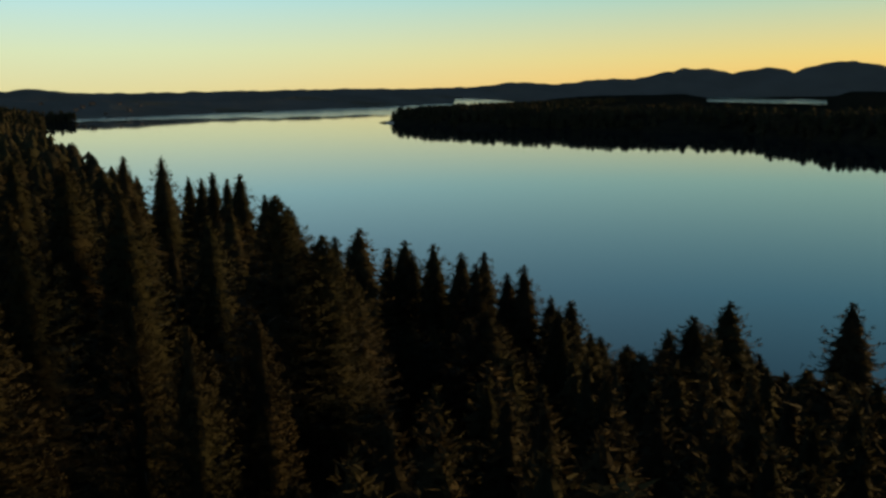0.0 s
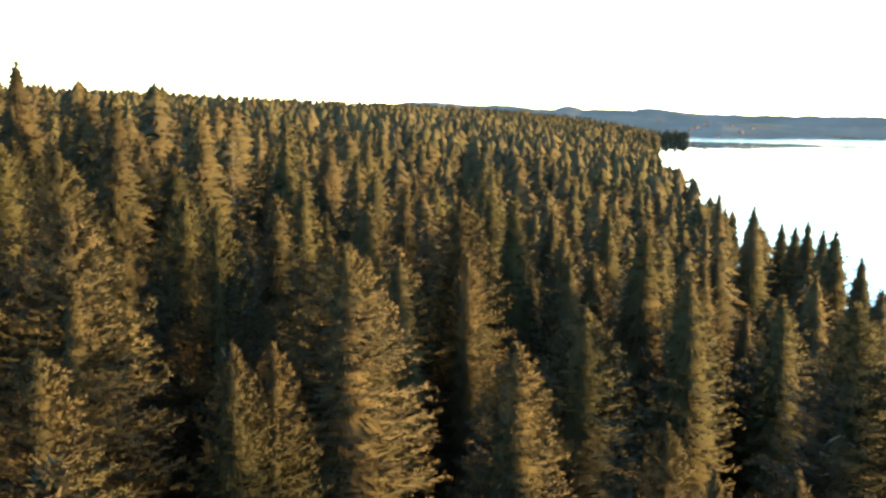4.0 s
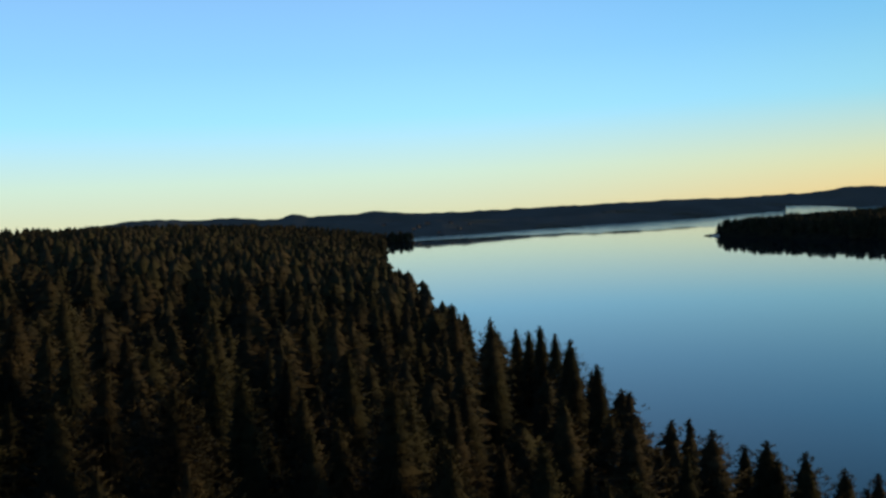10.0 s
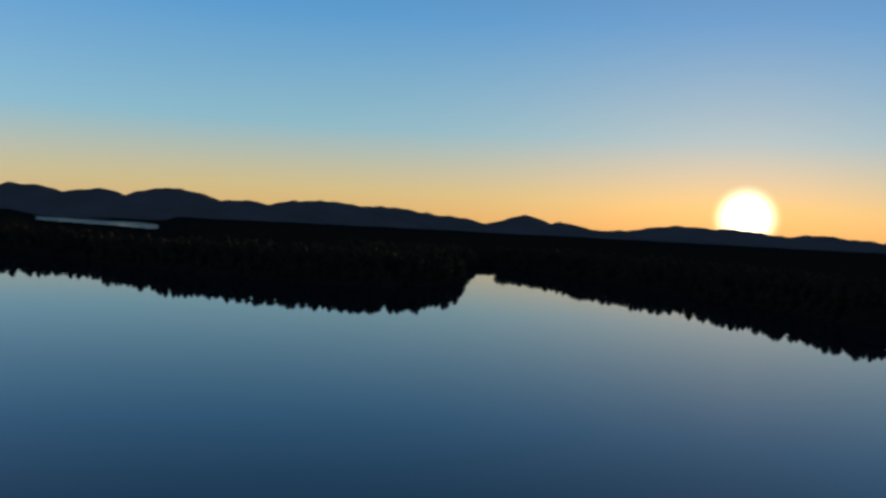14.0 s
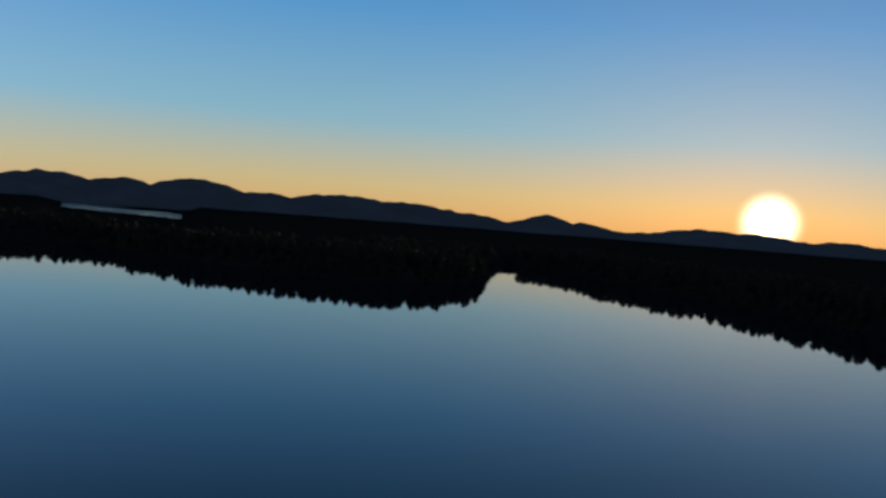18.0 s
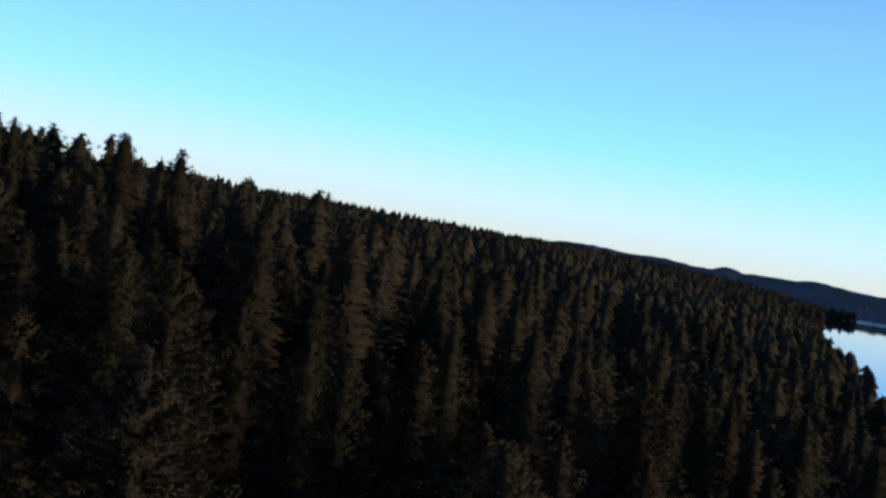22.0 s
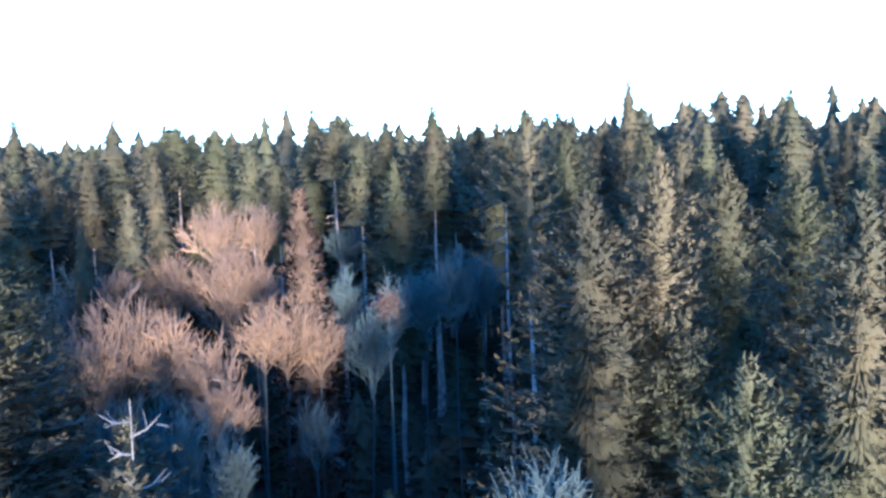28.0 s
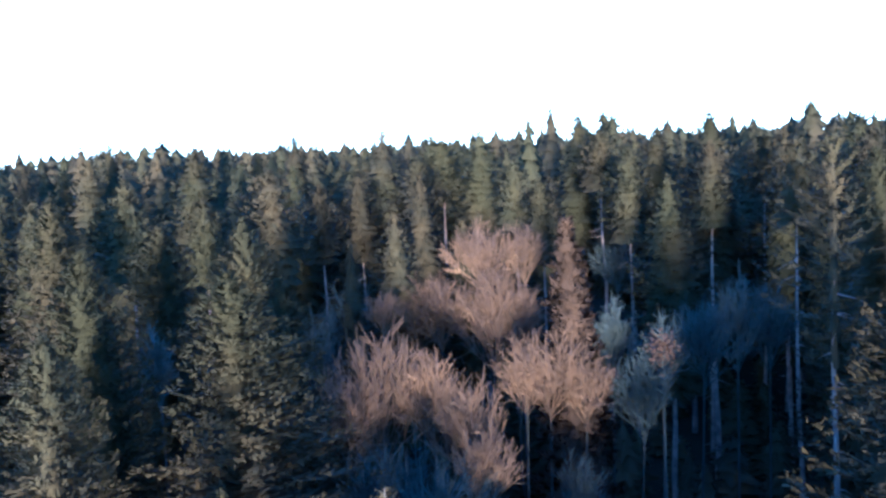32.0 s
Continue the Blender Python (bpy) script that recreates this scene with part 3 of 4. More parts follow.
# firs with short crowns on long bare stems, and one thin old fir with level boughs
HIGH = [crown_mesh(fir_crown(np.random.default_rng(62 + k), UNIT, 4.4 - 0.5 * (k % 2), 0.81 - 0.04 * (k % 3), 110, 4, 8, 0.5, 0.2, 0.1, 3.4, 12, 16, 0.5, 0.5, spray=0.32, comb=8), M_NEEDLE) for k in range(3)]
THIN = crown_mesh(fir_crown(np.random.default_rng(66), UNIT, 4.3, 0.66, 64, 4, 8, 0.3, 0.22, 0.12, 3.2, 8, 6, 0.06, spray=0.24, comb=14), M_NEEDLE)


ALONG = [(p[1], p[2]) for p in PATH]


def path_gap(x, y):
    return min(math.hypot(x - a, y - b) for a, b in ALONG)


def fir(x, y, top, width=1.0, fine=False, which=0, turn=0.0, own=None, label="tall Douglas fir with drooping olive-green boughs", group="firs of the near wood"):
    """One fir that stands on the ground and reaches the height top."""
    z = ground_z(x, y) - 0.15
    ob = new("fir_tree")
    ob.empty_display_size = 1.0
    near = path_gap(x, y)
    grade = FINE if fine else MEDIUM if near < 72 else PLAIN
    crown, trunk = grade[which % len(grade)]
    part("crown", own or crown, ob)
    part("trunk", trunk, ob)
    k = max(top - z, 6.0) / UNIT
    w = width * (0.4 + 0.6 * k)
    ob.matrix_basis = Matrix.LocRotScale((x, y, z), Euler((0.007 * math.sin(x * 3.1), 0.007 * math.sin(y * 2.7), turn)), (w, w, k))
    TAKEN.append((x, y, 2.0 if fine else 1.6))
    return tagged(ob, label, "fir tree", group)


TAKEN = []
# firs that stand out: x, y, height of the top, width
WEST_FIRS = [(-37.5, 20.0, 61.3, 1.1), (-40.7, 17.1, 61.9, 1.1), (-43.4, 15.3, 60.8, 0.62), (-40.0, 29.2, 60.7, 0.8), (-44.6, 29.6, 60.8, 0.8), (-38.7, 35.3, 58.5, 1.0), (-35.0, 33.2, 58.8, 1.15),
             (-25.0, 35.8, 55.0, 1.05), (-30.7, 15.6, 57.2, 1.0), (-29.8, 22.9, 56.3, 0.62), (-30.4, 25.5, 55.8, 0.7), (-29.4, 47.3, 54.3, 1.05), (-44.1, 10.5, 64.4, 1.0), (-36.1, 7.8, 61.2, 0.8),
             (-46.6, 1.9, 64.5, 1.0), (-49.6, 4.0, 66.0, 0.8), (-55.3, 5.7, 65.4, 0.9), (-57.2, 4.0, 66.5, 0.8), (-57.7, 12.7, 64.8, 1.0), (-29.0, 11.8, 57.7, 0.55), (-17.9, 37.6, 52.5, 0.7), (-14.0, 33.6, 52.6, 0.6), (-12.0, 37.0, 52.1, 0.65)]
MID_FIRS = [(-53.6, 26.6, 62.9, 1.0), (-65.5, 27.5, 62.9, 1.1), (-68.6, 31.5, 61.6, 1.1), (-57.3, 59.1, 59.2, 1.05), (-46.6, 55.3, 58.9, 1.0), (-49.3, 65.5, 58.3, 0.95), (-43.2, 52.6, 55.2, 0.7), (-53.4, 79.0, 53.5, 1.0),
            (-46.0, 73.2, 52.8, 1.0), (-43.7, 65.9, 53.8, 0.9), (-75.5, 21.5, 65.5, 1.1), (-65.0, 17.5, 65.2, 1.1), (-62.2, 34.7, 59.6, 0.9), (-17.2, 57.5, 55.0, 1.2), (-28.8, 76.3, 51.0, 1.15), (-34.8, 71.1, 52.0, 1.0),
            (-47.9, 103.0, 49.3, 1.1), (-38.2, 77.5, 50.8, 1.0), (-61.4, 110.7, 49.3, 1.0), (-14.6, 59.7, 52.0, 1.0), (-68.5, 8.6, 64.2, 1.1)]
DELL_FIRS = [(-39.7, -21.4, 64.2, 1.25), (-45.5, -24.9, 63.0, 0.9), (-37.9, -28.2, 65.0, 1.0), (-33.4, -23.8, 62.6, 0.9), (-63.9, -38.5, 62.8, 0.55), (-32.8, -13.3, 59.3, 0.6), (-27.5, -12.4, 60.7, 0.75), (-69.1, -38.7, 64.3, 0.9),
             (-51.5, -34.7, 65.4, 0.85), (-46.1, -34.9, 65.3, 1.0), (-64.1, -5.4, 68.4, 1.0), (-72.6, -5.6, 67.6, 1.0), (-44.0, -43.1, 66.8, 1.1)]
BACK_FIRS = [(-88.9, -49.5, 70.2, 1.5), (-81.2, -46.2, 68.5, 1.2), (-87.9, -44.3, 69.3, 1.3), (-97.7, -36.3, 70.4, 1.25), (-91.2, -22.4, 68.6, 1.0), (-78.2, -51.0, 67.1, 1.0), (-83.3, -37.0, 67.6, 1.0), (-77.8, -30.8, 66.3, 0.9),
             (-62.4, -45.3, 68.1, 1.1), (-56.2, -45.0, 66.2, 1.0), (-52.2, -47.7, 67.7, 1.1), (-88.4, -28.5, 68.7, 1.0), (-102.1, -21.9, 69.1, 1.0), (-72.2, -49.9, 66.6, 1.0), (-90.1, -9.9, 69.1, 1.0), (-85.3, -13.7, 68.3, 1.0),
             (-102.6, -9.3, 68.8, 1.1), (-98.0, -5.5, 68.2, 1.0), (-97.7, 74.1, 60.7, 1.3), (-100.0, 48.0, 64.2, 1.4), (-89.4, 92.4, 56.8, 1.1), (-102.1, 95.2, 56.4, 1.1), (-123.0, 32.0, 68.8, 1.1), (-116.5, 37.0, 67.4, 1.1), (-137.0, 47.8, 72.9, 1.2)]
SHORE_FIRS = [(-16.6, 113, 42.6, 1.3), (-8.6, 106, 41.4, 1.15), (-0.6, 97.2, 42.5, 1.05), (-14.8, 72.8, 46, 1.1), (-60.3, 194, 34, 1.1),
              (-43.5, 140.8, 45.5, 1.0), (-48.7, 144.4, 48.5, 1.15), (-64.5, 150, 51, 1.0), (-93.9, 196.8, 48, 1.0), (20, 89, 40.5, 1.3), (32, 89, 40.5, 1.2),
              (4, 89, 40.5, 1.1), (8, 77, 38, 1.0), (-116, 242, 43, 1.1), (-5.4, 101.7, 43.1, 1.0), (-6.6, 100.6, 42.0, 1.0), (-70.5, 183.6, 44.1, 1.0), (-66.7, 180.8, 45.6, 1.0), (-62.9, 177.9, 44.5, 1.0), (-74.3, 186.4, 44.0, 1.0), (-19.3, 117.2, 40.9, 1.05), (-15.4, 111.7, 41.2, 1.05), (-12.1, 108.1, 43.0, 1.05), (-8.5, 104.5, 42.6, 1.05), (-2.6, 98.8, 41.3, 1.05), (2.1, 96.8, 39.0, 1.05), (3.8, 95.8, 36.8, 1.05), (6.6, 94.6, 35.6, 1.05), (10.3, 94.3, 33.5, 1.05), (12.4, 93.0, 33.1, 1.05), (14.6, 91.7, 32.0, 1.05)]
SKY_FIRS = [(-163, 55.8, 73.8, 1.1), (-234, 134.6, 72, 1.0), (-169.5, 39.6, 73.8, 1.0), (-230, -3, 78.4, 1.1), (-110, 8, 71.8, 1.0), (-129, -98.4, 71.4, 1.0), (-200, -87, 71.6, 1.0), (-86.6, -75, 70, 1.0), (-143.8, -26.2, 72.2, 1.1)]
NORTH_WOOD = [(-46.6, 18.5, 61.4), (-70.4, 32.7, 61.7), (-119.2, 59.0, 66.4), (-97.7, 75.9, 62.6), (-76.4, 70.4, 60.7), (-55.7, 65.5, 58), (-55.7, 69.5, 57.7), (-43.2, 69.4, 54), (-39.5, 68.1, 53.7),
              (-28.6, 59.4, 55.2), (-47.0, 87.2, 53.4), (-44.4, 88.6, 53.4), (-41.4, 90.0, 53), (-54.3, 52.6, 58.2), (-79.5, 62.6, 63)]
RIDGE_WOOD = [(-87.9, -4.1, 68.4), (-84.0, 8.3, 64.8), (-56.8, 22.9, 63.4), (-59.6, 29.3, 63), (-67.4, 36.4, 65.6), (-109.9, 37.5, 67.4), (-86.0, -11.7, 69.4), (-84.1, 35.6, 62.6),
              (-66.1, -48.6, 68), (-50.9, -58.7, 66.8), (-103.4, -60.2, 70), (-95.3, -46.0, 68.8), (-94.1, -14.4, 70.5)]
pick = random.Random(5)
for place, fine in ((WEST_FIRS, True), (DELL_FIRS, True), (MID_FIRS, True), (BACK_FIRS, False), (SHORE_FIRS, False), (SKY_FIRS, False),
                    ([(*p, 1.05) for p in NORTH_WOOD], False), ([(*p, 1.05) for p in RIDGE_WOOD], False)):
    for k, (x, y, top, w) in enumerate(place):
        turn = pick.uniform(0, 6.28)
        if place in (WEST_FIRS, DELL_FIRS, MID_FIRS, BACK_FIRS, SHORE_FIRS, SKY_FIRS) or all(math.hypot(x - a, y - b) > 6.5 for a, b, r in TAKEN):
            if (x, y) == (-64.1, -5.4):
                fir(x, y, top, w, True, 2, turn, THIN, "thin old fir with bare level boughs and a ragged top")
            elif place is BACK_FIRS and y < 5:
                fir(x, y, top, w, False, k, turn, HIGH[k % 3], "tall fir with a short crown on a long bare stem")
            else:
                fir(x, y, top, w, fine and path_gap(x, y) < 60, k, -0.9 if k == 0 else turn)

# ---- the dell with its leafless trees ----
DELL = (-62, -14)


def fan_tree(rng, high, radius, deep):
    """A leafless broadleaf: a tall stem, limbs that fan out from one fork, and a dome of fine twigs."""
    store = {k: ([], []) for k in ("trunk", "limb", "twig")}

    def grow(kind, pts, rads, sides):
        v, f = tube(pts, rads, sides)
        o = len(store[kind][0])
        store[kind][0].extend(v)
        store[kind][1].extend([[i + o for i in q] for q in f])

    fork = np.array([rng.normal(0, 0.25), rng.normal(0, 0.25), high - deep])
    r0 = 0.002 * high + 0.035
    grow("trunk", [(0, 0, 0), fork * 0.5 + (0.15, -0.1, 0), fork], [r0, r0 * 0.85, r0 * 0.7], 7)
    limbs = int(11 + 4.5 * radius)
    for k in range(limbs):
        a, s = k * 2.39996 + rng.normal(0, 0.2), math.sqrt((k + 0.5) / limbs)
        edge = radius * s * rng.uniform(0.8, 1.12)
        tip = fork + (edge * math.cos(a), edge * math.sin(a), deep * (math.sqrt(max(1.02 - s * s, 0.02)) * 0.72 + 0.2) * rng.uniform(0.85, 1.1))
        root = fork - (0, 0, rng.uniform(0, 0.18) * deep)
        mid = root + (tip - root) * 0.5 + ((tip - root) * (1, 1, 0)) * 0.14
        grow("limb", [root, mid, root + (tip - root) * 0.82], [r0 * 0.42, r0 * 0.27, r0 * 0.12], 4)
        for m in range(11):
            w = rng.uniform(0.3, 0.85)
            p = root + (tip - root) * w + ((tip - root) * (1, 1, 0)) * 0.14 * (1 - abs(2 * w - 1))
            d = (tip - root) / np.linalg.norm(tip - root) + rng.normal(0, 0.42, 3) + (0, 0, 0.2)
            d /= np.linalg.norm(d)
            l = deep * rng.uniform(0.16, 0.3)
            e = p + d * l + (0, 0, 0.05 * l)
            grow("twig", [p, e], [0.034, 0.018], 3)
            for _ in range(5):
                q = p + (e - p) * rng.uniform(0.35, 1.0)
                g = d + rng.normal(0, 0.42, 3) + (0, 0, 0.12)
                g /= np.linalg.norm(g)
                grow("twig", [q, q + g * l * rng.uniform(0.35, 0.75)], [0.02, 0.011], 3)
    return store


def bare_tree(x, y, top, radius, deep, seed, wood, name="maple_tree", label="leafless broadleaf with a fan of pale pinkish twigs"):
    z = ground_z(x, y) - 0.1
    ob = new(name)
    made = fan_tree(np.random.default_rng(seed), top - z, radius, deep * 1.05)
    part("trunk", mesh_of("maple_trunk", *made["trunk"], [M_TRUNK_SHADE]), ob)
    part("branching", mesh_of("maple_limbs", *made["limb"], [wood]), ob)
    part("twig_fan", mesh_of("maple_twigs", *made["twig"], [wood]), ob)
    ob.location = (x, y, z)
    TAKEN.append((x, y, 3.0))
    return tagged(ob, label, "bare tree", "leafless trees in the dell")


fir(-62.1, -19.1, 64.4, 0.95, True, 0, 1.0, RUSSET, "slender conifer with pinkish brown hanging needles", "leafless trees in the dell")
# x, y, height of the top, radius and depth of the fan
PINK = [(-50.9, -23.8, 59.6, 2.6, 6.0), (-48.4, -23.8, 58.5, 1.6, 5.2), (-51.9, -21.6, 58.5, 1.6, 4.5), (-51.6, -19.3, 57.5, 1.8, 4.2), (-49.2, -16.2, 56.6, 1.25, 3.8), (-73.1, -33.9, 63.3, 3.2, 4.5), (-74.9, -31.4, 63.1, 1.7, 4.0),
        (-69.5, -34.7, 60.0, 2.7, 5.0), (-70.1, -30.8, 60.4, 3.2, 6.5), (-71.3, -29.0, 59.6, 2.2, 5.0), (-69.1, -36.5, 58.5, 2.0, 4.0), (-60.3, -19.8, 58.6, 2.6, 4.6), (-61.2, -17.9, 57.2, 1.5, 3.4), (-58.5, -20.2, 57.4, 1.6, 3.0), (-63.4, -35.4, 59.2, 1.4, 2.4)]
# the fans that get the shade-coloured twigs
SHADE_FANS = [(-47.0, -19.3, 56.1, 2.5, 5.0), (-46.5, -16.6, 55.6, 1.8, 4.5), (-65.9, -41.5, 59.2, 2.2, 4.5), (-61.7, -39.6, 57.5, 1.6, 4.0), (-91.9, -31.9, 60.2, 2.8, 3.2), (-64.4, -14.7, 58.8, 0.9, 3.0), (-62.5, -15.5, 57.1, 1.5, 3.4),
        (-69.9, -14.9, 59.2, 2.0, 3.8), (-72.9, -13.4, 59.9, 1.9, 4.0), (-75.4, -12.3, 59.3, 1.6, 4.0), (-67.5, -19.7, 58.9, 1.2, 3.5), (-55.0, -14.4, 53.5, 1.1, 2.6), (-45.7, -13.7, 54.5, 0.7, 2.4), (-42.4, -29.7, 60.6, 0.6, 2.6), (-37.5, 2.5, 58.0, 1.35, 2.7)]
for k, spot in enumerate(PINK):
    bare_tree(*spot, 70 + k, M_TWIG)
for k, spot in enumerate(SHADE_FANS):
    bare_tree(*spot[:4], spot[4] * 1.25, 90 + k, M_TWIG_SHADE, "alder_tree", "leafless alder with a fan of thin grey twigs")

# a dead fir and a thin stem with one tuft left
def snag(x, y, top, wood, boughs=9):
    rng = np.random.default_rng(9)
    z = ground_z(x, y) - 0.1
    high = top - z
    ob = new("dead_fir")
    part("trunk", mesh_of("snag_trunk", *tube([(0, 0, 0), (0.1, 0, high * 0.5), (0, 0.05, high)], [0.13, 0.085, 0.015], 7), [wood]), ob)
    for k in range(boughs):
        h = high - 0.7 - k * rng.uniform(0.42, 0.62)
        a, l = k * 2.4 + rng.normal(0, 0.3), rng.uniform(0.7, 1.9)
        w = np.array([math.cos(a), math.sin(a), rng.uniform(-0.1, 0.3)])
        b = np.array([0, 0, h])
        v, f = tube([b, b + w * l * 0.5, b + w * l + (0, 0, 0.25 * l)], [0.04, 0.03, 0.008], 4)
        for _ in range(3):
            q = b + w * l * rng.uniform(0.4, 0.9)
            e = q + w * 0.2 + rng.normal(0, 0.22, 3)
            v2, f2 = tube([q, e], [0.025, 0.008], 3)
            f += [[i + len(v) for i in g] for g in f2]
            v = v + v2
        part("bough", mesh_of("snag_bough", v, f, [wood]), ob)
    ob.location = (x, y, z)
    TAKEN.append((x, y, 2.0))
    return tagged(ob, "bleached dead fir with broken bare boughs", "dead tree")


snag(-35.8, -9.7, 59.2, M_PALE, 10)
for k, (x, y, top) in enumerate([(-81.2, 44.9, 61.6), (-89.7, 62.7, 62.2)]):
    snag(x, y, top, M_SNAG, 16)


def tufted_alder(x, y, top):
    rng = np.random.default_rng(11)
    z = ground_z(x, y) - 0.1
    high = top - z
    ob = new("alder_tree")
    part("trunk", mesh_of("alder_trunk", *tube([(0, 0, 0), (0.15, 0.1, high * 0.5), (0, 0, high)], [0.09, 0.055, 0.015], 7), [M_TWIG_SHADE]), ob)
    v, f = [], []
    for _ in range(26):
        h = high * rng.uniform(0.82, 1.0)
        b = np.array([0, 0, h])
        d = rng.normal(0, 1, 3) + (0, 0, 0.8)
        d /= np.linalg.norm(d)
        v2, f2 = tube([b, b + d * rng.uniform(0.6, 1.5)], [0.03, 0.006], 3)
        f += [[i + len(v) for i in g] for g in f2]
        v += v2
    part("twig_fan", mesh_of("alder_twigs", v, f, [M_TWIG_SHADE]), ob)
    n = 700
    base = np.array([0, 0, high * 0.93]) + rng.normal(0, 1, (n, 3)) * (0.34, 0.34, 0.45)
    tuft = part("tuft", mesh_of("alder_tuft", *kites(rng, base, rng.normal(0, 1, (n, 3)), rng.uniform(0.1, 0.24, n), rng.uniform(0.03, 0.06, n), 1.0), [M_LEAF]), ob, "tuft of rusty dry leaves")
    tuft["kind"] = "stuff"
    ob.location = (x, y, z)
    TAKEN.append((x, y, 2.0))
    return tagged(ob, "thin pale alder with one rusty tuft of leaves", "alder")


tufted_alder(-61.6, -13.4, 59.4)

# ---- the rest of the wood ----
# firs added on the slope above the shore, mostly unseen, to screen the sun
SCREEN_FIRS = [(-17.4, -20.8, 53.0), (-22.7, -0.9, 57.5), (-15.3, -5.0, 55.0), (16.7, 1.4, 58), (-4.4, -12.6, 55.0), (-12.6, -22.9, 58), (-6.2, -7.1, 56.5), (-15.3, -12.1, 53.0), (-22.4, -20.2, 53.0), (2.4, -4.6, 56.5), (-8.2, 2.7, 56.5), (-11.7, -15.5, 53.0),
         (-25.8, -16.1, 53.0), (11.4, -1.9, 58), (-15.5, 0.0, 57.5), (5.5, 2.6, 56.5), (-8.1, -18.5, 58), (-22.2, -7.6, 53.0), (1.1, -12.2, 58), (-10.4, -9.4, 55.0), (-20.8, -12.8, 53.0), (7.9, -5.0, 58), (-1.5, -7.0, 56.5), (-10.1, -2.7, 56.5),
         (5.6, -9.8, 58), (12.5, 6.8, 56.5), (22.3, 3.7, 58), (20.4, 9.5, 53.0), (12.1, 15.2, 56.5), (16.9, 13.7, 55.0), (-23.7, 6.4, 57.0), (26.7, 9.1, 58), (23.8, 12.7, 53.0), (10.9, 19.7, 56.5), (16.4, 19.4, 55.0), (22.2, 18.1, 53.0),
         (26.9, 17.5, 53.0), (-28.1, 2.6, 57.0), (-28.3, -2.2, 57.5), (23.7, 22.7, 53.0), (15.6, 24.9, 53.0), (6.0, 11.8, 56.5), (20.4, 27.4, 53.0), (-32.8, 2.9, 54.5), (-29.9, -8.3, 57.5), (-35.2, 7.2, 56.0), (1.3, 12.0, 56.5), (-34.0, -2.2, 54.5),
         (-27.3, 9.4, 56.0), (-37.4, 1.8, 54.5), (-38.3, -4.4, 54.5), (-35.3, -9.5, 57.5), (-33.9, -15.9, 53.0), (-30.3, -19.1, 53.0), (-21.6, 12.3, 57.0), (-39.4, -13.0, 57.5), (-32.5, 11.0, 53.0), (-15.7, 15.2, 54.0), (-40.4, 5.6, 53.0), (-10.3, 16.1, 53.5),
         (-4.4, 17.1, 52.4), (1.0, 17.4, 52.0), (-46.6, -0.4, 51.5), (-18.2, 19.3, 51.5)]
TAKEN += [(x, y, 2.0) for x, y, top in SCREEN_FIRS]

fill = random.Random(17)


def free(x, y, gap):
    return all((x - a) ** 2 + (y - b) ** 2 > (gap + r * 0.6) ** 2 for a, b, r in TAKEN)


count = 0
for _ in range(9000):
    if count >= 230:
        break
    a, r = radians(fill.uniform(-165, 20)), math.sqrt(fill.uniform(24 ** 2, 118 ** 2))
    x, y = r * math.sin(a) - 8, r * math.cos(a) + 6
    gz1, s1 = land(np.array([x]), np.array([y]))[:2]
    if s1[0] < 3 or not free(x, y, 3.9) or math.hypot(x - DELL[0] + 2, y - DELL[1] - 2) < 19:
        continue
    g = path_gap(x, y)
    if g < 16:
        continue
    top = gz1[0] + fill.uniform(23, 32) * (0.88 + 0.12 * min(1, s1[0] / 70))
    if a > -0.1:
        top = min(top, 68 - 0.38 * math.hypot(x + 5, y - 11))
    if g < 64:
        far = min(1.0, max(0.0, (g - 34) / 18))
        top = fill.uniform(47.5, 53.5) + 7.0 * far
        if -40 < math.degrees(a) < 24:
            top = min(top, 60.5 - 0.44 * math.hypot(x, y - 2))
        top = min(max(top, gz1[0] + 8), gz1[0] + 31)
    fir(x, y, top, fill.choice((0.8, 0.95, 1.1, 1.3, 1.5)), False, count, fill.uniform(0, 6.28))
    count += 1


def forest(name, label, places, patterns, mats):
    """Many trees joined: places are x, y, ground, height, width, turn, pattern."""
    vs, fs, mi, ns, o = [], [], [], [], 0
    for x, y, z, h, w, t, k in places:
        v, f, m, n = patterns[k % len(patterns)]
        c, s = math.cos(t), math.sin(t)
        vs.append(np.stack([(v[:, 0] * c - v[:, 1] * s) * w + x, (v[:, 0] * s + v[:, 1] * c) * w + y, v[:, 2] * h + z], -1))
        fs.append(f + o)
        ns.append(np.stack([n[:, 0] * c - n[:, 1] * s, n[:, 0] * s + n[:, 1] * c, n[:, 2]], -1))
        mi.append(m)
        o += len(v)
    if not vs:
        return None
    ob = new(name, mesh_of(name, np.concatenate(vs), np.concatenate(fs), mats, np.concatenate(mi), normals=np.concatenate(ns)))
    return tagged(ob, label, "forest", kind="stuff")


